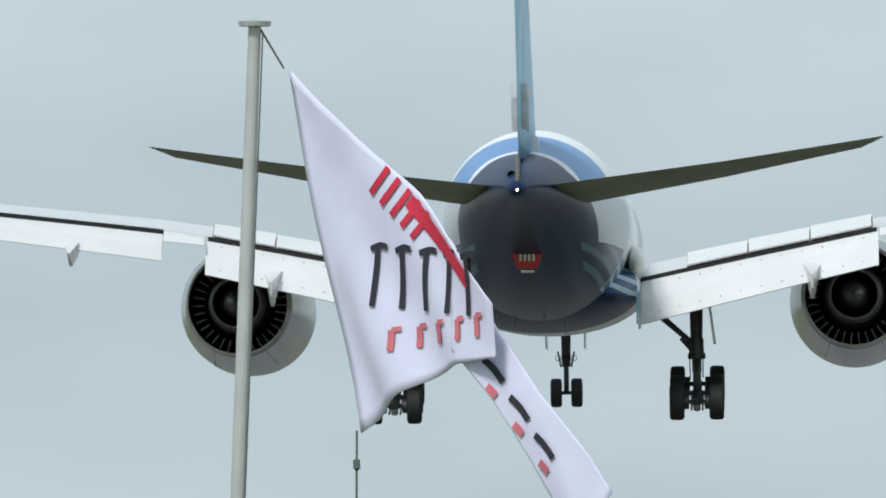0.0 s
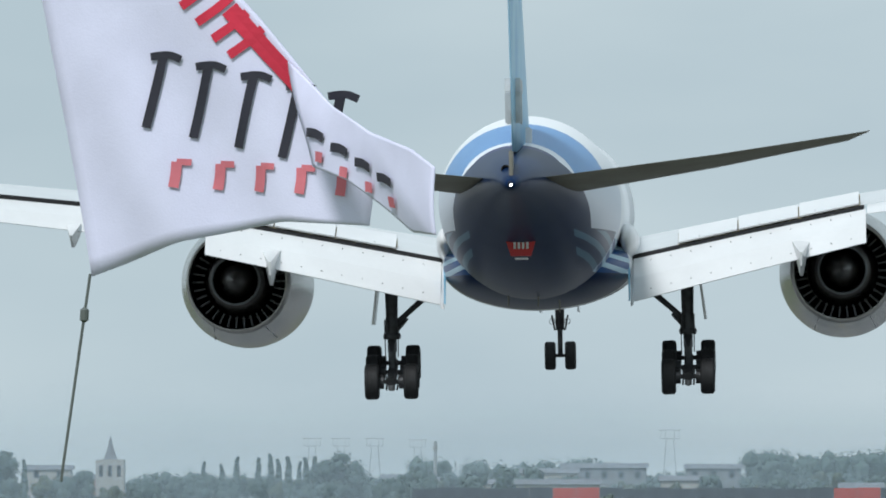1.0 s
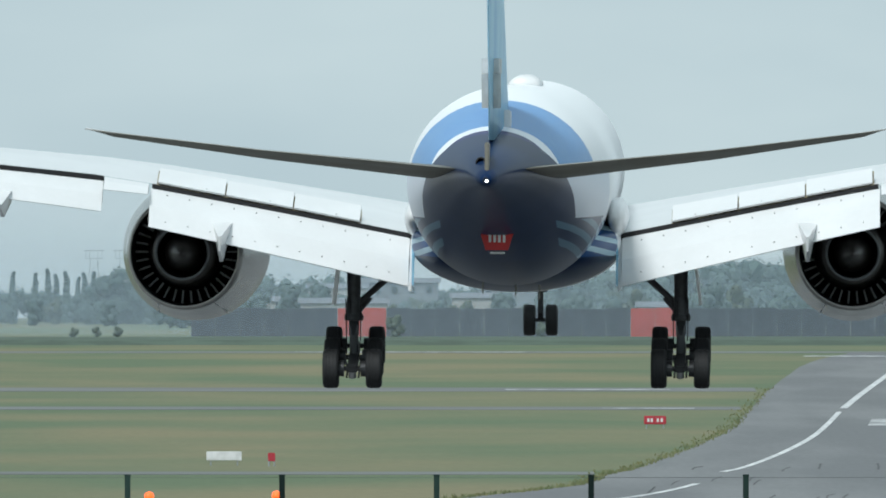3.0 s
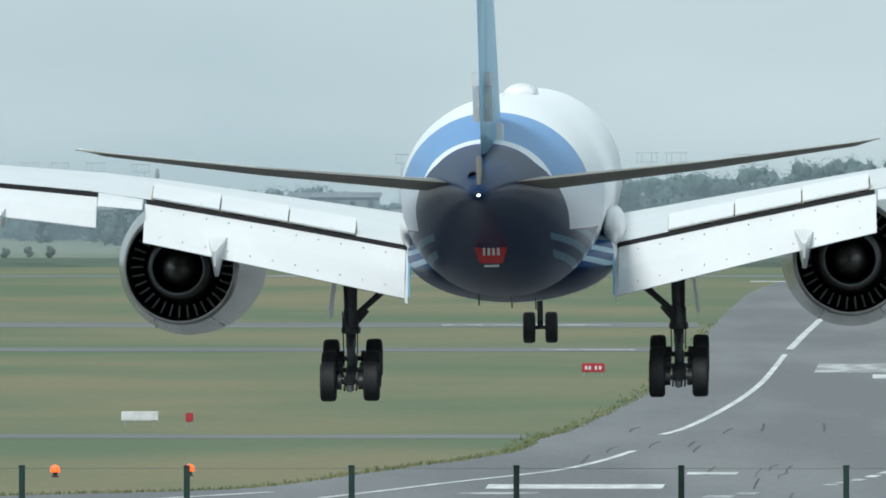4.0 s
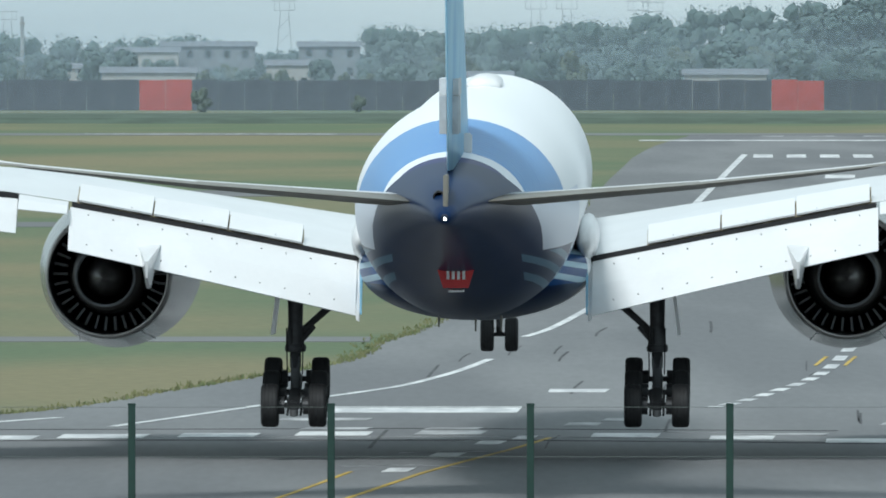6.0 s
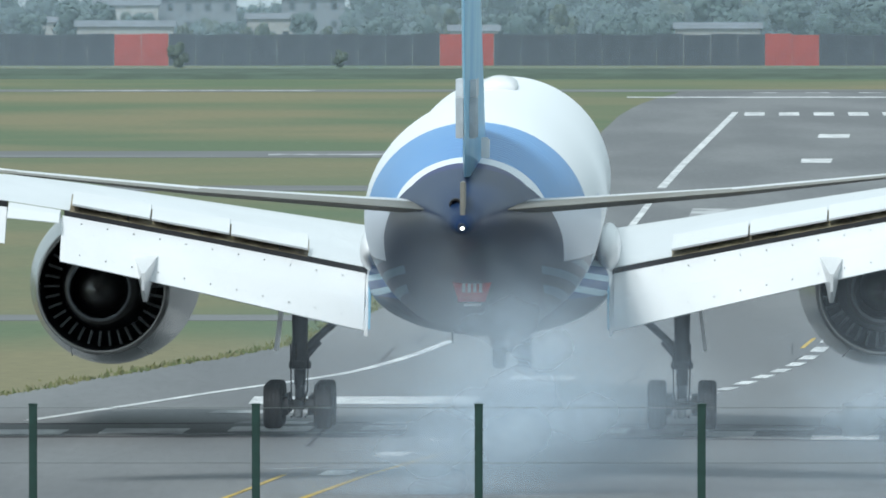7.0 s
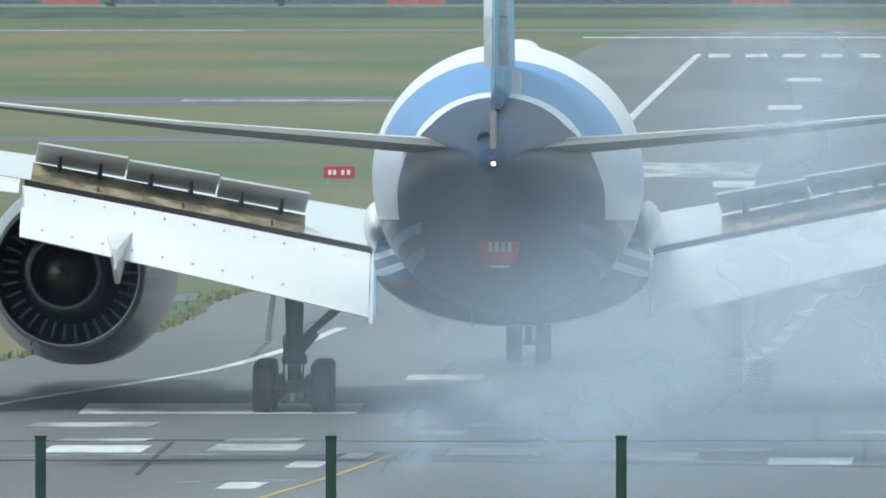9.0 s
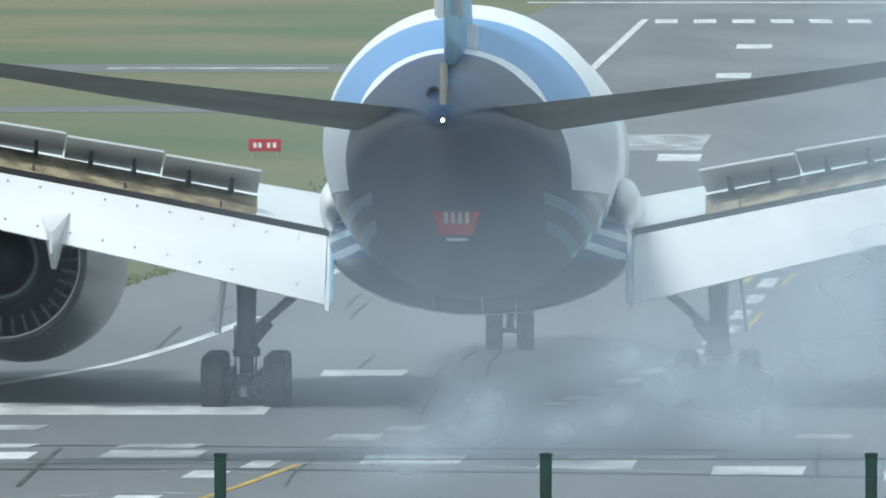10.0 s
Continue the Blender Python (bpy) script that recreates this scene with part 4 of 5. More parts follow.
def landing_gear(a, sx):
    x = sx * 5.485
    part("strut", lathe([(2.2, 0.17), (2.7, 0.17), (2.72, 0.25), (2.9, 0.27), (3.4, 0.24), (3.5, 0.22), (4.4, 0.24), (5.6, 0.27)], "Z", 20, (x, 0, 0)), GEAR, a, smooth=True)
    part("collar", lathe([(2.66, 0.2), (2.68, 0.31), (2.8, 0.33), (2.9, 0.3), (2.92, 0.2)], "Z", 20, (x, 0, 0)), GEAR, a)
    part("side_brace", tubed((x - sx * 0.2, 0.1, 3.3), (x - sx * 1.9, 0.6, 4.8), 0.10, 0.13, 10), GEAR, a)
    part("side_brace", tubed((x - sx * 0.12, 0.1, 2.95), (x - sx * 0.55, 0.2, 3.45), 0.09, 0.09, 10), GEAR, a)
    part("drag_brace", tubed((x, 0.2, 3.2), (x + sx * 0.1, 3.0, 5.0), 0.09, 0.11, 10), GEAR, a)
    part("torque_link", loft([[(x - 0.14, -0.32, 2.65), (x + 0.14, -0.32, 2.65), (x + 0.14, -0.2, 2.7), (x - 0.14, -0.2, 2.7)], [(x - 0.05, -0.62, 2.2), (x + 0.05, -0.62, 2.2), (x + 0.05, -0.5, 2.2), (x - 0.05, -0.5, 2.2)]]), GEAR, a)
    part("gear_door", loft([[(x + sx * 0.42, -1.2, 4.9), (x + sx * 0.50, -1.2, 4.9), (x + sx * 0.72, -1.1, 3.22), (x + sx * 0.62, -1.1, 3.22)], [(x + sx * 0.42, 0.7, 4.9), (x + sx * 0.50, 0.7, 4.9), (x + sx * 0.72, 0.6, 3.22), (x + sx * 0.62, 0.6, 3.22)]]), WHITE, a, "narrow white gear door")
    for k, dx in enumerate((-0.24, 0.22, -0.1)):
        part("hose", tubed((x + dx, -0.22, 1.9 + 0.1 * k), (x + dx * 1.1, -0.26, 3.4), 0.022, 0.022, 6), TYRE, a)
    # the truck hangs on the strut and tips
    t = part("bogie_beam", soft_box(-0.16, 0.16, -1.6, 1.6, -0.15, 0.17, 0.05), GEAR, a)
    t.location = (x, 0, 1.45)
    part("inner_cylinder", tubed((0, 0, 0.1), (0, 0, 1.1), 0.145, 0.145, 16), VANE, t)
    for y in (-1.47, 0, 1.47):
        part("axle", tubed((-0.9, y, 0), (0.9, y, 0), 0.085, 0.085, 10), GEAR, t)
        for s in (-1, 1):
            wheel(t, s * 0.72, y, 0, 0.66, 0.53)
            part("brake_pack", tubed((s * 0.28, y, 0), (s * 0.48, y, 0), 0.27, 0.27, 16), GEAR, t)
    for s in (-1, 1):
        part("brake_rod", tubed((s * 0.2, -1.4, -0.32), (s * 0.2, 1.4, -0.32), 0.035, 0.035, 6), GEAR, t)
        part("brake_hose", tubed((s * 0.14, -1.62, 0.0), (s * 0.24, -1.5, 0.4), 0.03, 0.03, 6), GEAR, t)
    part("jack_pad", lathe([(-0.34, 0.06), (-0.3, 0.13), (-0.1, 0.13)], "Z", 12, (0, -1.5, 0)), RIM, t)
    TRUCKS.append((t, sx))


def nose_gear(a):
    leg = part("nose_leg", lathe([(0.0, 0.10), (1.0, 0.10), (1.02, 0.17), (2.4, 0.19), (3.2, 0.2)], "Z", 16), GEAR, a, smooth=True)
    leg.location = (0, 32.3, 2.2)
    part("axle", tubed((-0.6, 0, 0), (0.6, 0, 0), 0.07, 0.07, 10), GEAR, leg)
    for s in (-1, 1):
        wheel(leg, s * 0.40, 0, 0, 0.56, 0.43)
        part("taxi_lamp", lathe([(-0.2, 0.1), (-0.05, 0.13), (0, 0.12)], "Y", 12, (s * 0.3, -0.05, 1.35)), RIM, leg)
        part("steering_rod", tubed((s * 0.2, 0, 1.0), (s * 0.32, 0, 1.6), 0.04, 0.04, 6), GEAR, leg)
    part("torque_link", soft_box(-0.08, 0.08, -0.34, -0.15, 0.25, 1.05, 0.02), GEAR, leg)
    part("drag_brace", tubed((0, 0.1, 1.2), (0, 1.6, 2.4), 0.07, 0.07, 8), GEAR, leg)
    for s in (-1, 1):
        part("nose_gear_door", soft_box(s * 0.75 - 0.03, s * 0.75 + 0.03, 31.2, 33.8, 3.9, 5.2, 0.02), WHITE, a)
    NOSE.append(leg)


def spoilers(a, sx):
    edges = ((5.22, 7.4), (7.45, 9.65), (9.7, 11.9))
    for x0, x1 in edges:
        w0, w1 = wing_at(x0), wing_at(x1)
        h0, h1 = Vector((sx * x0, w0[2] + 1.45, w0[3] + 0.50)), Vector((sx * x1, w1[2] + 1.35, w1[3] + 0.46))
        t0, t1 = Vector((sx * x0, w0[2] - 0.14, w0[3] + 0.03)), Vector((sx * x1, w1[2] - 0.14, w1[3] + 0.03))
        up = Vector((0, 0, 0.05))
        bm = loft([[p - h0 for p in (h0 + up * 1.6, t0 + up, t0, h0)], [p - h0 for p in (h1 + up * 1.6, t1 + up, t1, h1)]])
        sp = part("spoiler", bm, SPOILER_GREY, a, "grey-backed white spoiler panel")
        sp.location = h0
        top = loft([[p - h0 for p in (h0 + up * 1.75, t0 + up * 1.2, t0 + up * 1.02, h0 + up * 1.62)], [p - h0 for p in (h1 + up * 1.75, t1 + up * 1.2, t1 + up * 1.02, h1 + up * 1.62)]])
        part("upper_skin", top, WHITE, sp)
        for f in (0.3, 0.75):
            r = h0.lerp(h1, f) - h0
            part("actuator_bracket", loft([[r + Vector((dx, y, z)) for y, z in ((-0.2, -0.14), (-1.1, -0.44), (-0.55, -0.50), (-0.2, -0.32))] for dx in (-0.04, 0.04)]), GEAR, sp)
        SPOILERS.append((sp, h0, (h1 - h0).normalized() * sx))


AIRLINER = airliner()


# ---- flag and its pole ----
POLE_AT = Vector((-11.31, -30.0, 0.0))


def flag_and_pole():
    p = empty("flagpole", POLE_AT)
    top, lean = 13.95, 0.49
    part("shaft", tubed((0, 0, 0), (lean, 0, top), 0.1, 0.062, 20), POLE, p)
    part("cap", lathe([(top, 0.06), (top + 0.005, 0.15), (top + 0.05, 0.16), (top + 0.07, 0.05)], "Z", 20, (lean, 0, 0)), POLE, p)
    part("rope", tubed((0.1, -0.05, 1.5), (lean + 0.08, -0.05, top - 0.05), 0.008, 0.008, 5), WIRE, p)
    tagged(p, "tall pale aluminium flagpole with a flat cap", "flagpole")
    f = tagged(empty("flag"), "white cloth flag with black and red print, streaming in the wind", "flag")

    def cloth(name, pts_top, pts_low, seed, amp):
        bm = bmesh.new()
        n, m = 26, 26
        grid = []
        for i in range(n + 1):
            t = i / n
            k = t * (len(pts_top) - 1)
            j = min(int(k), len(pts_top) - 2)
            u = k - j
            a, b = Vector(pts_top[j]).lerp(Vector(pts_top[j + 1]), u), Vector(pts_low[j]).lerp(Vector(pts_low[j + 1]), u)
            col = []
            for r in range(m + 1):
                q = a.lerp(b, r / m)
                w = noise.noise(Vector((q.x * 1.3 + 0.5 * q.y + seed, q.y * 0.35, seed))) * amp + math.sin((q.x + 0.6 * q.y) * 5.5 + seed) * amp * 0.25
                col.append(bm.verts.new((q.x, w, q.y)))
            grid.append(col)
        for i in range(n):
            for r in range(m):
                bm.faces.new((grid[i][r], grid[i + 1][r], grid[i + 1][r + 1], grid[i][r + 1]))
        bmesh.ops.recalc_face_normals(bm, faces=bm.faces)
        bmesh.ops.solidify(bm, geom=bm.faces[:], thickness=0.012)
        return part(name, bm, CLOTH, f, smooth=True)

    # lengths in metres from the upper hoist corner
    hoist = cloth("hoist_panel", ((0, 0), (0.95, -0.62), (2.0, -1.45), (3.1, -2.6)), ((0.85, -3.6), (1.55, -3.3), (2.35, -3.1), (3.05, -3.1)), 1.3, 0.13)
    fly = cloth("fly_panel", ((0.1, 0.1), (0.6, -0.7), (1.15, -1.35), (1.75, -1.95), (2.0, -2.3)), ((0.15, -0.95), (0.6, -1.4), (1.0, -1.95), (1.3, -2.4), (1.75, -2.75)), 4.1, 0.2)

    def stroke(parent, pts, half, mat, seed, amp, text):
        line = smooth_line(pts, 5)
        bm = bmesh.new()
        rows = []
        for i, p in enumerate(line):
            u, v = Vector(line[max(0, i - 1)]), Vector(line[min(len(line) - 1, i + 1)])
            d = (v - u).normalized()
            nrm = Vector((-d.y, d.x)) * half
            row = []
            for k in (-1, 0, 1):
                q = Vector(p) + nrm * k
                w = noise.noise(Vector((q.x * 1.3 + 0.5 * q.y + seed, q.y * 0.35, seed))) * amp + math.sin((q.x + 0.6 * q.y) * 5.5 + seed) * amp * 0.25
                row.append((q.x, w, q.y))
            rows.append(row)
        for side in (-0.022, 0.022):
            g = [[bm.verts.new((x, y + side, z)) for x, y, z in row] for row in rows]
            for r0, r1 in zip(g, g[1:]):
                for k in (0, 1):
                    bm.faces.new((r0[k], r0[k + 1], r1[k + 1], r1[k]))
        part("print_bar", bm, mat, parent, text)

    black, red, pale = "black printed bar", "red printed stripe", "pale red printed bar"
    for k in range(5):
        x, z = 1.3 + 0.36 * k, -2.15 - 0.06 * k
        stroke(hoist, [(x - 0.05, z - 0.28), (x, z), (x + 0.05, z + 0.28)], 0.036, INK, 1.3, 0.13, black)
        stroke(hoist, [(x - 0.05, z + 0.27), (x + 0.09, z + 0.29), (x + 0.19, z + 0.26)], 0.03, INK, 1.3, 0.13, black)
    for k in range(5):
        x, z = 1.5 + 0.33 * k, -2.78
        stroke(hoist, [(x, z + 0.1), (x, z), (x - 0.01, z - 0.1)], 0.04, INK_PINK, 1.3, 0.13, pale)
        stroke(hoist, [(x, z + 0.1), (x + 0.06, z + 0.1), (x + 0.11, z + 0.1)], 0.025, INK_PINK, 1.3, 0.13, pale)
    for k in range(5):
        x, z = 1.52 + 0.13 * k, -1.24 - 0.12 * k
        stroke(hoist, [(x - 0.17, z - 0.12), (x - 0.02, z), (x + 0.08, z + 0.1)], 0.035, INK_RED, 1.3, 0.13, red)
    stroke(hoist, [(1.85, -1.48), (2.15, -1.78), (2.45, -2.06), (2.75, -2.36)], 0.07, INK_RED, 1.3, 0.13, red)
    for k in range(4):
        x, z = 0.35 + 0.3 * k, -0.78 - 0.36 * k
        stroke(fly, [(x - 0.12, z + 0.1), (x, z), (x + 0.1, z - 0.12)], 0.035, INK, 4.1, 0.2, black)
        stroke(fly, [(x - 0.08, z - 0.16), (x - 0.03, z - 0.2), (x + 0.02, z - 0.25)], 0.04, INK_PINK, 4.1, 0.2, pale)
    cord = part("halyard", tubed((0.85, 0, -3.58), (0.7, 0, -5.2), 0.012, 0.012, 6), WIRE, hoist)
    part("toggle", lathe([(-0.06, 0.01), (-0.04, 0.035), (0.04, 0.035), (0.06, 0.01)], "Z", 10, (0.82, 0, -3.9)), WIRE, cord)
    part("halyard", tubed((0, 0, 0), (-0.24, 0, 0.40), 0.012, 0.012, 6), WIRE, f)
    return f, hoist, fly


FLAG, HOIST, FLY = flag_and_pole()


# ---- tyre smoke ----
def smoke_material(name, color, dense):
    m = bpy.data.materials.new(name)
    m.use_nodes = True
    n, l = m.node_tree.nodes, m.node_tree.links
    n.clear()
    tc = n.new("ShaderNodeTexCoord")
    ns = n.new("ShaderNodeTexNoise")
    ns.inputs["Scale"].default_value, ns.inputs["Detail"].default_value, ns.inputs["Roughness"].default_value = 0.34, 4, 0.52
    l.new(tc.outputs["Object"], ns.inputs["Vector"])
    gr = n.new("ShaderNodeTexGradient")
    gr.gradient_type = "QUADRATIC_SPHERE"
    mp = n.new("ShaderNodeMapping")
    mp.inputs["Scale"].default_value = (0.25, 0.0, 0.25)
    l.new(tc.outputs["Object"], mp.inputs["Vector"])
    l.new(mp.outputs[0], gr.inputs["Vector"])
    rm = n.new("ShaderNodeMapRange")
    ns.inputs["Distortion"].default_value = 0.0
    rm.inputs["From Min"].default_value, rm.inputs["From Max"].default_value = 0.34, 0.74
    l.new(ns.outputs["Fac"], rm.inputs["Value"])
    mu = n.new("ShaderNodeMath")
    mu.operation = "MULTIPLY"
    l.new(gr.outputs["Fac"], mu.inputs[0])
    l.new(rm.outputs[0], mu.inputs[1])
    m2 = n.new("ShaderNodeMath")
    m2.operation = "MULTIPLY"
    l.new(mu.outputs[0], m2.inputs[0])
    m2.inputs[1].default_value = dense
    tr, df = n.new("ShaderNodeBsdfTransparent"), n.new("ShaderNodeBsdfDiffuse")
    df.inputs["Color"].default_value = rgb(*color)
    tl = n.new("ShaderNodeBsdfTranslucent")
    tl.inputs["Color"].default_value = rgb(*color)
    both = n.new("ShaderNodeMixShader")
    both.inputs[0].default_value = 0.4
    l.new(df.outputs[0], both.inputs[1])
    l.new(tl.outputs[0], both.inputs[2])
    mx = n.new("ShaderNodeMixShader")
    l.new(m2.outputs[0], mx.inputs[0])
    l.new(tr.outputs[0], mx.inputs[1])
    l.new(both.outputs[0], mx.inputs[2])
    l.new(mx.outputs[0], n.new("ShaderNodeOutputMaterial").inputs[0])
    return m


SMOKE = smoke_material("tyre_smoke", (0.60, 0.70, 0.80), 0.64)
SMOKE_THIN = smoke_material("thin_tyre_smoke", (0.56, 0.65, 0.75), 0.15)


def puff_mesh(seed):
    """A lumpy shell of smoke, open towards its lee side, about four metres in radius."""
    bm = bmesh.new()
    rings = []
    for i in range(15):
        r = 4.0 * i / 14
        ring = []
        for k in range(32 if i else 1):
            a = 2 * math.pi * k / 32
            x, z = r * math.cos(a), r * math.sin(a)
            y = -0.9 * (1 - (r / 4.0) ** 2) + 0.22 * noise.noise(Vector((x * 0.4 + seed, z * 0.4, seed)))
            ring.append(bm.verts.new((x, y, z)))
        rings.append(ring)
    for k in range(32):
        bm.faces.new((rings[0][0], rings[1][(k + 1) % 32], rings[1][k]))
    for p, q in zip(rings[1:], rings[2:]):
        for k in range(32):
            j = (k + 1) % 32
            bm.faces.new((p[k], p[j], q[j], q[k]))
    for f in bm.faces:
        f.smooth = True
    me = bpy.data.meshes.new("smoke_puff")
    bm.to_mesh(me)
    bm.free()
    me.materials.append(SMOKE)
    return me


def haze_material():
    """Distance haze as a pale surface colour that lets most light pass, thinning upwards."""
    m = smoke_material("painted_haze", (0.50, 0.61, 0.72), 1.0)
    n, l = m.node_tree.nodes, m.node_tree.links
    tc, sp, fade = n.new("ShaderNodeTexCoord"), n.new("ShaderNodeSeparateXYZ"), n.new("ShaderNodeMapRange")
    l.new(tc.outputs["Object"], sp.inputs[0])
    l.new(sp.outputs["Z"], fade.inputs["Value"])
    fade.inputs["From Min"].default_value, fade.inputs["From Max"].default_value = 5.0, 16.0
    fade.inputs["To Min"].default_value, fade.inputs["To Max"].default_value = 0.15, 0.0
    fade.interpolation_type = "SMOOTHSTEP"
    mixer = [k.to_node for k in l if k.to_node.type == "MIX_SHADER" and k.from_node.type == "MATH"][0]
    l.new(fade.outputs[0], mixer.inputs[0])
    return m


HAZE = haze_material()


def haze_sheets():
    """Added upright sheets imitating distance haze between the wall, the woods and the town."""
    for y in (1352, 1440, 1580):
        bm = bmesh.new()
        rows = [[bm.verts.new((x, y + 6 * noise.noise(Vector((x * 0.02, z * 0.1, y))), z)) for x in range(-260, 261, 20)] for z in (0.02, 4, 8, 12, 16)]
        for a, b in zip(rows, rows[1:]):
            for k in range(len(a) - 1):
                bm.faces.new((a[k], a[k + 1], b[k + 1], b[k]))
        ob = tagged(part("haze_sheet", bm, HAZE, smooth=True), "translucent sheet coloured as thin pale distance haze over the far field", "haze", kind="stuff")
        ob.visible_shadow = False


haze_sheets()
PUFF_MESHES = [puff_mesh(s) for s in (1.7, 5.3, 9.1, 13.9)]
THIN_MESHES = [puff_mesh(s) for s in (3.1, 7.7)]
for thin in THIN_MESHES:
    thin.materials[0] = SMOKE_THIN
PUFFS, PUFF_ROWS = [], []


def tyre_smoke():
    """Puffs rise from the runway under the main wheels after touchdown and drift off downwind."""
    q = random.Random(17)
    for i in range(34):
        born = 6.3 + 3.3 * (i / 34) ** 1.9
        left = i % 3 != 0
        size = q.uniform(0.95, 1.7) if born < 7.6 else q.uniform(0.45, 0.8)
        x0 = (q.uniform(-0.5, 2.5) if left else q.uniform(10, 12.5)) + (born - 6.3) * 0.9
        y0 = 424 + (born - 6.3) * 8 + q.uniform(-5, 5)
        z0, speed, rise = q.uniform(0.3, 1.8), q.uniform(3.6, 6.6), q.uniform(0.3, 2.9) if born < 7.6 else q.uniform(0.2, 1.0)
        low = pose(x0 - 1.5, y0, -3.6 * size)
        rows = [(0, low), (born, low)]
        for dt in (0.45, 1.2, 2.4, 4.2):
            if born + dt < 10:
                rows.append((born + dt, pose(x0 + speed * dt, y0 + 2.5 * dt, z0 + rise * dt, 0, 7 * dt, 0)))
        dt = 10 - born
        rows.append((10, pose(x0 + speed * dt, y0 + 2.5 * dt, z0 + rise * dt, 0, 7 * dt, 0)))
        ob = new("tyre_smoke", PUFF_MESHES[i % 4])
        ob.scale = (size * 1.25, size, size * 0.85)
        tagged(ob, "drifting pale blue-white tyre smoke over the runway", "smoke", "tyre smoke")
        PUFFS.append(ob)
        PUFF_ROWS.append(rows)


def thin_smoke():
    """Wide thin veils that the wind spreads over the runway behind the wheels."""
    q = random.Random(23)
    for i in range(9):
        born, size = 6.5 + 0.2 * i, q.uniform(2.0, 3.0)
        x0, y0, z0 = 3.0 + 1.6 * i + q.uniform(-1.5, 1.5), 430 + q.uniform(-4, 6), q.uniform(1.5, 5.0)
        drift, rise = q.uniform(0.4, 1.3), q.uniform(0.3, 0.8)
        low = pose(x0 - 1.0, y0, -3.8 * size)
        rows = [(0, low), (born, low), (born + 0.7, pose(x0, y0, z0)), (10, pose(x0 + drift * (9.3 - born), y0 + 2.0 * (9.3 - born), z0 + rise * (9.3 - born), 0, 12, 0))]
        ob = new("tyre_smoke", THIN_MESHES[i % 2])
        ob.scale = (size * 1.3, size, size)
        tagged(ob, "thin blue-grey veil of tyre smoke over the runway", "smoke", "tyre smoke")
        PUFFS.append(ob)
        PUFF_ROWS.append(rows)


tyre_smoke()
thin_smoke()
scene.cycles.transparent_max_bounces = 64


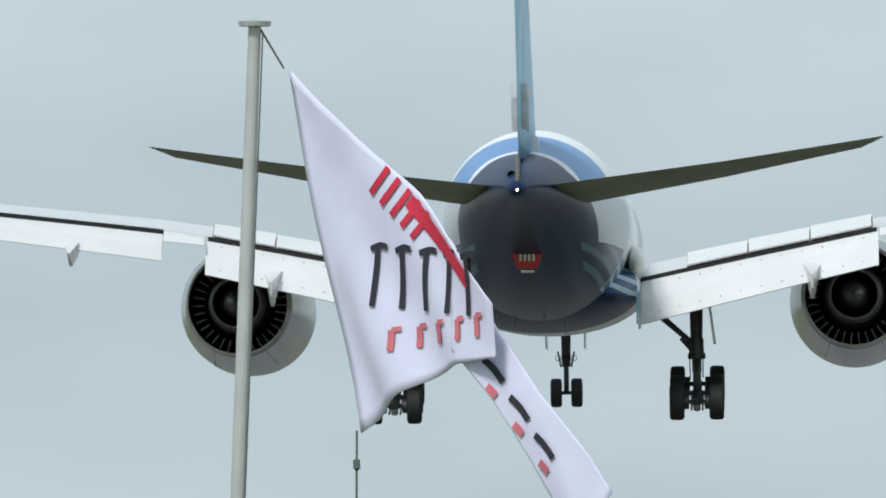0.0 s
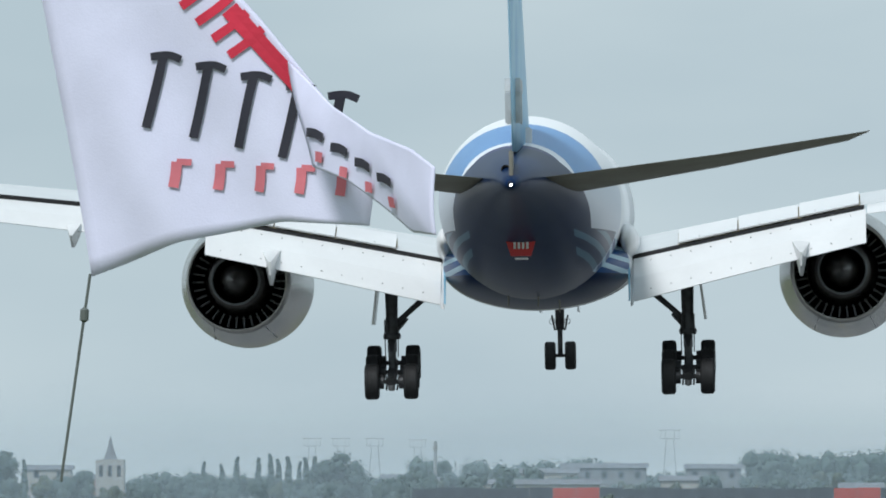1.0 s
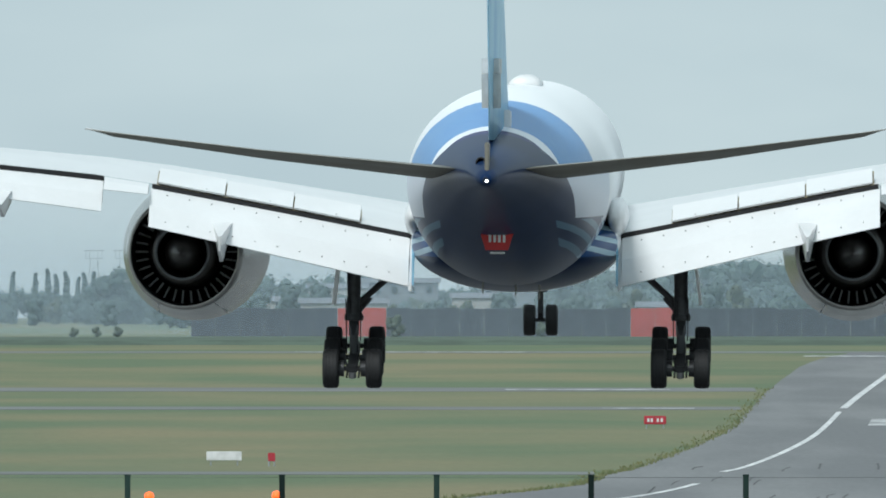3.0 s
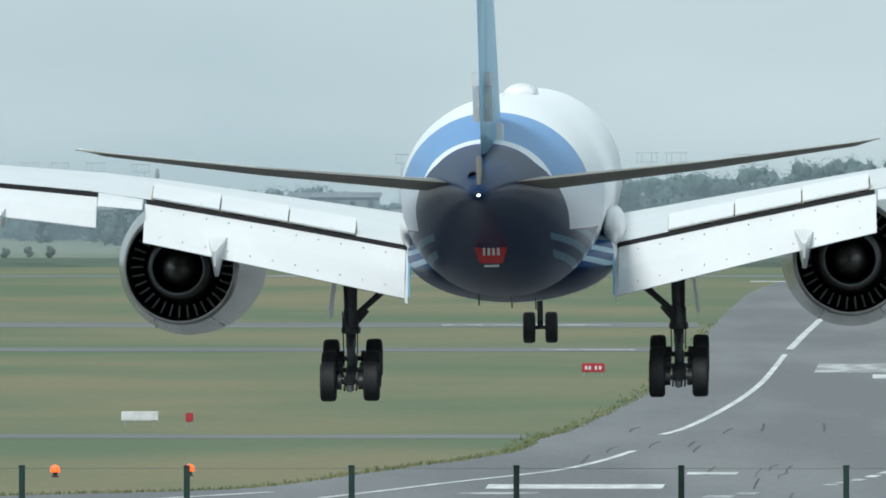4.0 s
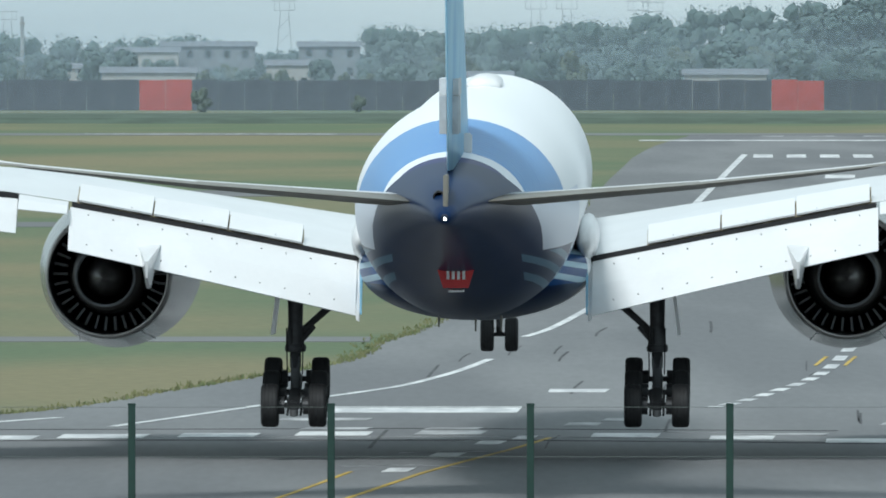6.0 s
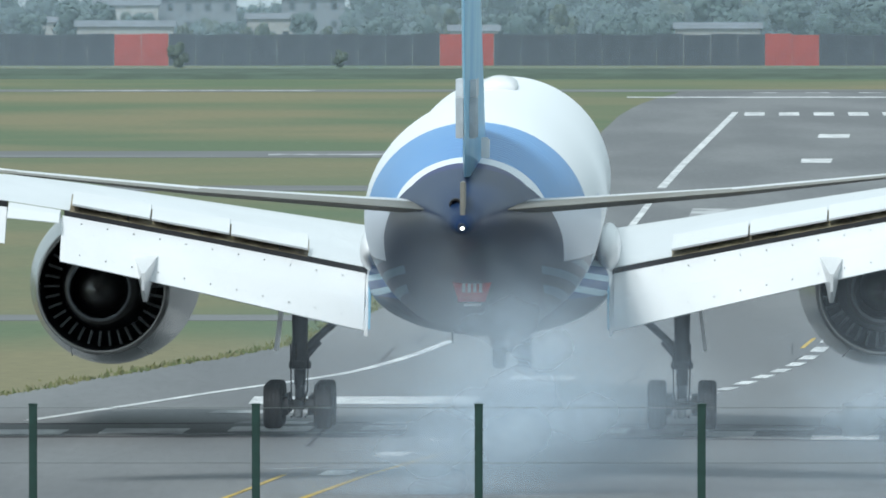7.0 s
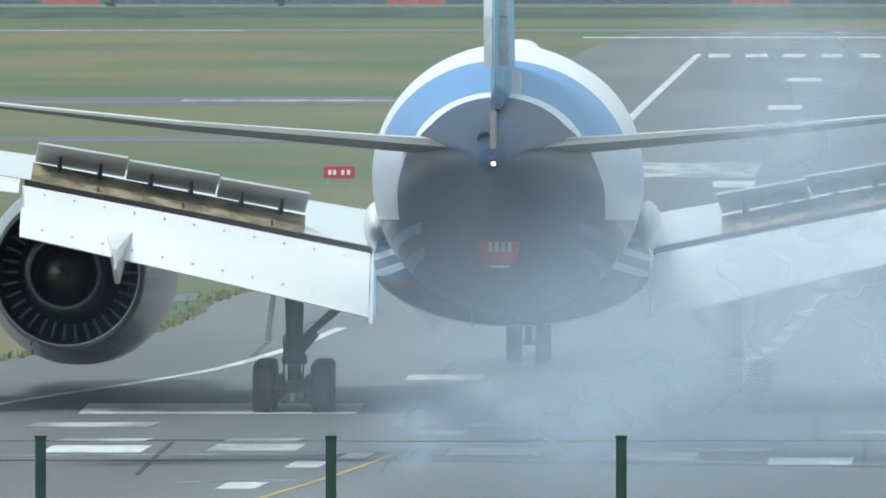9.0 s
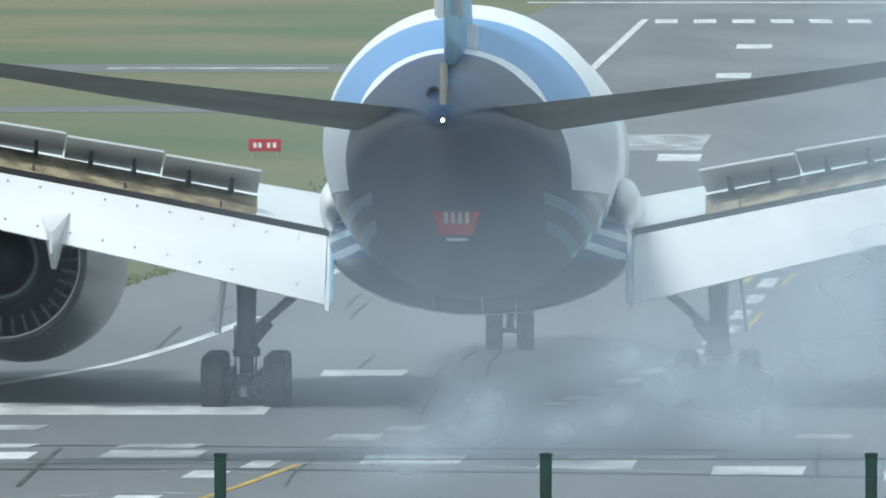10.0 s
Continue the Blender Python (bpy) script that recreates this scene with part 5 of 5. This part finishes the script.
# ---- movement ----
def motions():
    walk(AIRLINER, [
        (0, pose(-20.47, 333.05, 14.27, -0.35, -0.79, 0.57)),
        (0.5, pose(-17.90, 353.68, 11.95, -0.50, -0.90, -0.02)),
        (1, pose(-12.31, 367.59, 9.69, -0.05, -1.01, -0.39)),
        (1.5, pose(-6.66, 370.86, 8.01, 0.63, -0.67, -0.78)),
        (2, pose(-6.03, 368.44, 6.88, 0.68, -0.09, -0.82)),
        (2.5, pose(-5.30, 373.38, 6.33, 0.64, 0.29, -0.95)),
        (4, pose(-1.75, 412.66, 4.71, 0.20, -0.80, -1.50)),
        (4.5, pose(-0.61, 425.69, 3.63, 0.17, -0.84, -1.52)),
        (5, pose(0.45, 434.88, 2.53, 0.18, -0.45, -1.51)),
        (5.5, pose(1.35, 443.91, 1.55, 0.14, -0.09, -1.47)),
        (6, pose(2.34, 447.47, 0.61, 0.20, -0.00, -1.47)),
        (7.5, pose(5.15, 474.75, -1.04, -0.50, 0.15, -1.24)),
        (8, pose(6.09, 481.43, -1.18, -1.22, 0.48, -1.06)),
        (8.5, pose(6.93, 485.06, -1.44, -1.80, 0.43, -0.89)),
        (9, pose(7.73, 491.52, -1.50, -1.54, 0.09, -1.14)),
        (9.5, pose(8.30, 494.52, -1.43, -1.78, -0.18, -1.46)),
        (10, pose(8.84, 494.93, -1.52, -2.20, -0.14, -1.73)),
    ])
    for t, sx in TRUCKS:
        x = sx * 5.485
        tip = 14
        walk(t, [(0, pose(x, 0, 1.45, tip)), (6.0, pose(x, 0, 1.45, tip)), (6.25, pose(x, 0, 1.5, 8)), (6.6, pose(x, 0, 1.60, 0)), (7.5, pose(x, 0, 1.69, 0)), (8.0, pose(x, 0, 1.81, 1)), (8.5, pose(x, 0, 2.05, 1.6)), (9.0, pose(x, 0, 2.12, 1.4)), (9.5, pose(x, 0, 2.01, 1.7)), (10.0, pose(x, 0, 2.12, 2))])
    walk(NOSE[0], [(0, pose(0, 32.3, 2.2)), (7.5, pose(0, 32.3, 2.2)), (8.0, pose(0, 32.3, 2.42)), (8.5, pose(0, 32.3, 3.0)), (9.0, pose(0, 32.3, 2.93)), (9.5, pose(0, 32.3, 3.0)), (10.0, pose(0, 32.3, 3.3))])
    for tail, at in TAILPLANES:
        walk(tail, [(t, pose(*at, trim)) for t, trim in ((0, 0), (1.5, 0.2), (2.5, 0.6), (4, 1.3), (5, 1.8), (6, 1.9), (7.5, 2.6), (8.5, 3.0), (9, 3.2), (9.5, 1.6), (10, 0.2))])
    for sp, at, axis in SPOILERS:
        def lifted(deg):
            return Matrix.Translation(at) @ Matrix.Rotation(radians(-deg), 4, axis)
        walk(sp, [(0, lifted(0)), (6.5, lifted(0)), (7.2, lifted(7)), (7.9, lifted(11)), (8.35, lifted(26)), (8.8, lifted(33)), (10, lifted(34))])
    walk(FLAG, [
        (0, pose(-10.54, -30, 13.55)),
        (0.2, pose(-10.54, -30, 13.48)),
        (0.4, pose(-10.74, -30, 13.38)),
        (0.6, pose(-10.38, -30, 13.30)),
        (0.8, pose(-9.87, -30, 13.43)),
        (1, pose(-9.39, -30, 13.42)),
        (1.2, pose(-8.71, -30, 13.58)),
        (1.4, pose(-7.76, -30, 13.46)),
        (1.6, pose(-7.5, -30, 13.58)),
        (1.8, pose(-7.36, -30, 13.83)),
        (2, pose(-7.20, -30, 13.95)),
        (2.6, pose(-10.2, -30, 13.5)),
        (10, pose(-10.2, -30, 13.5)),
    ])
    # the hoist panel swings round its upper corner and the fly trails from its outer edge: seconds, droop and swing, then the fly's own
    wave = ((0, -5, -50, 0, -34), (0.2, -5, -52, 6, -44), (0.4, -2, -50, 4, -36), (0.6, -1, -48, -4, -28), (0.8, -2, -36, -6, -22), (1, 3, -12, -35, -65), (1.2, 3, -5, -33, -55), (1.4, 2, 0, -36, -76), (1.5, 2, 0, -36, -78), (1.6, 2, 0, -45, -70), (1.8, 2, -4, -50, -30), (2, 2, -6, -50, -35), (2.6, 0, -60, 4, -60), (6, 3, -55, 4, -58), (10, 0, -60, 4, -62))
    walk(HOIST, [(t, pose(0, 0, 0, 0, droop, swing)) for t, droop, swing, _, _ in wave])
    walk(FLY, [(t, Matrix.Translation(pose(0, 0, 0, 0, droop, swing) @ Vector((2.3, 0, -2.0))) @ pose(0, 0, 0, 0, d2, s2)) for t, droop, swing, d2, s2 in wave])
    for ob, rows in zip(PUFFS, PUFF_ROWS):
        walk(ob, rows)


motions()
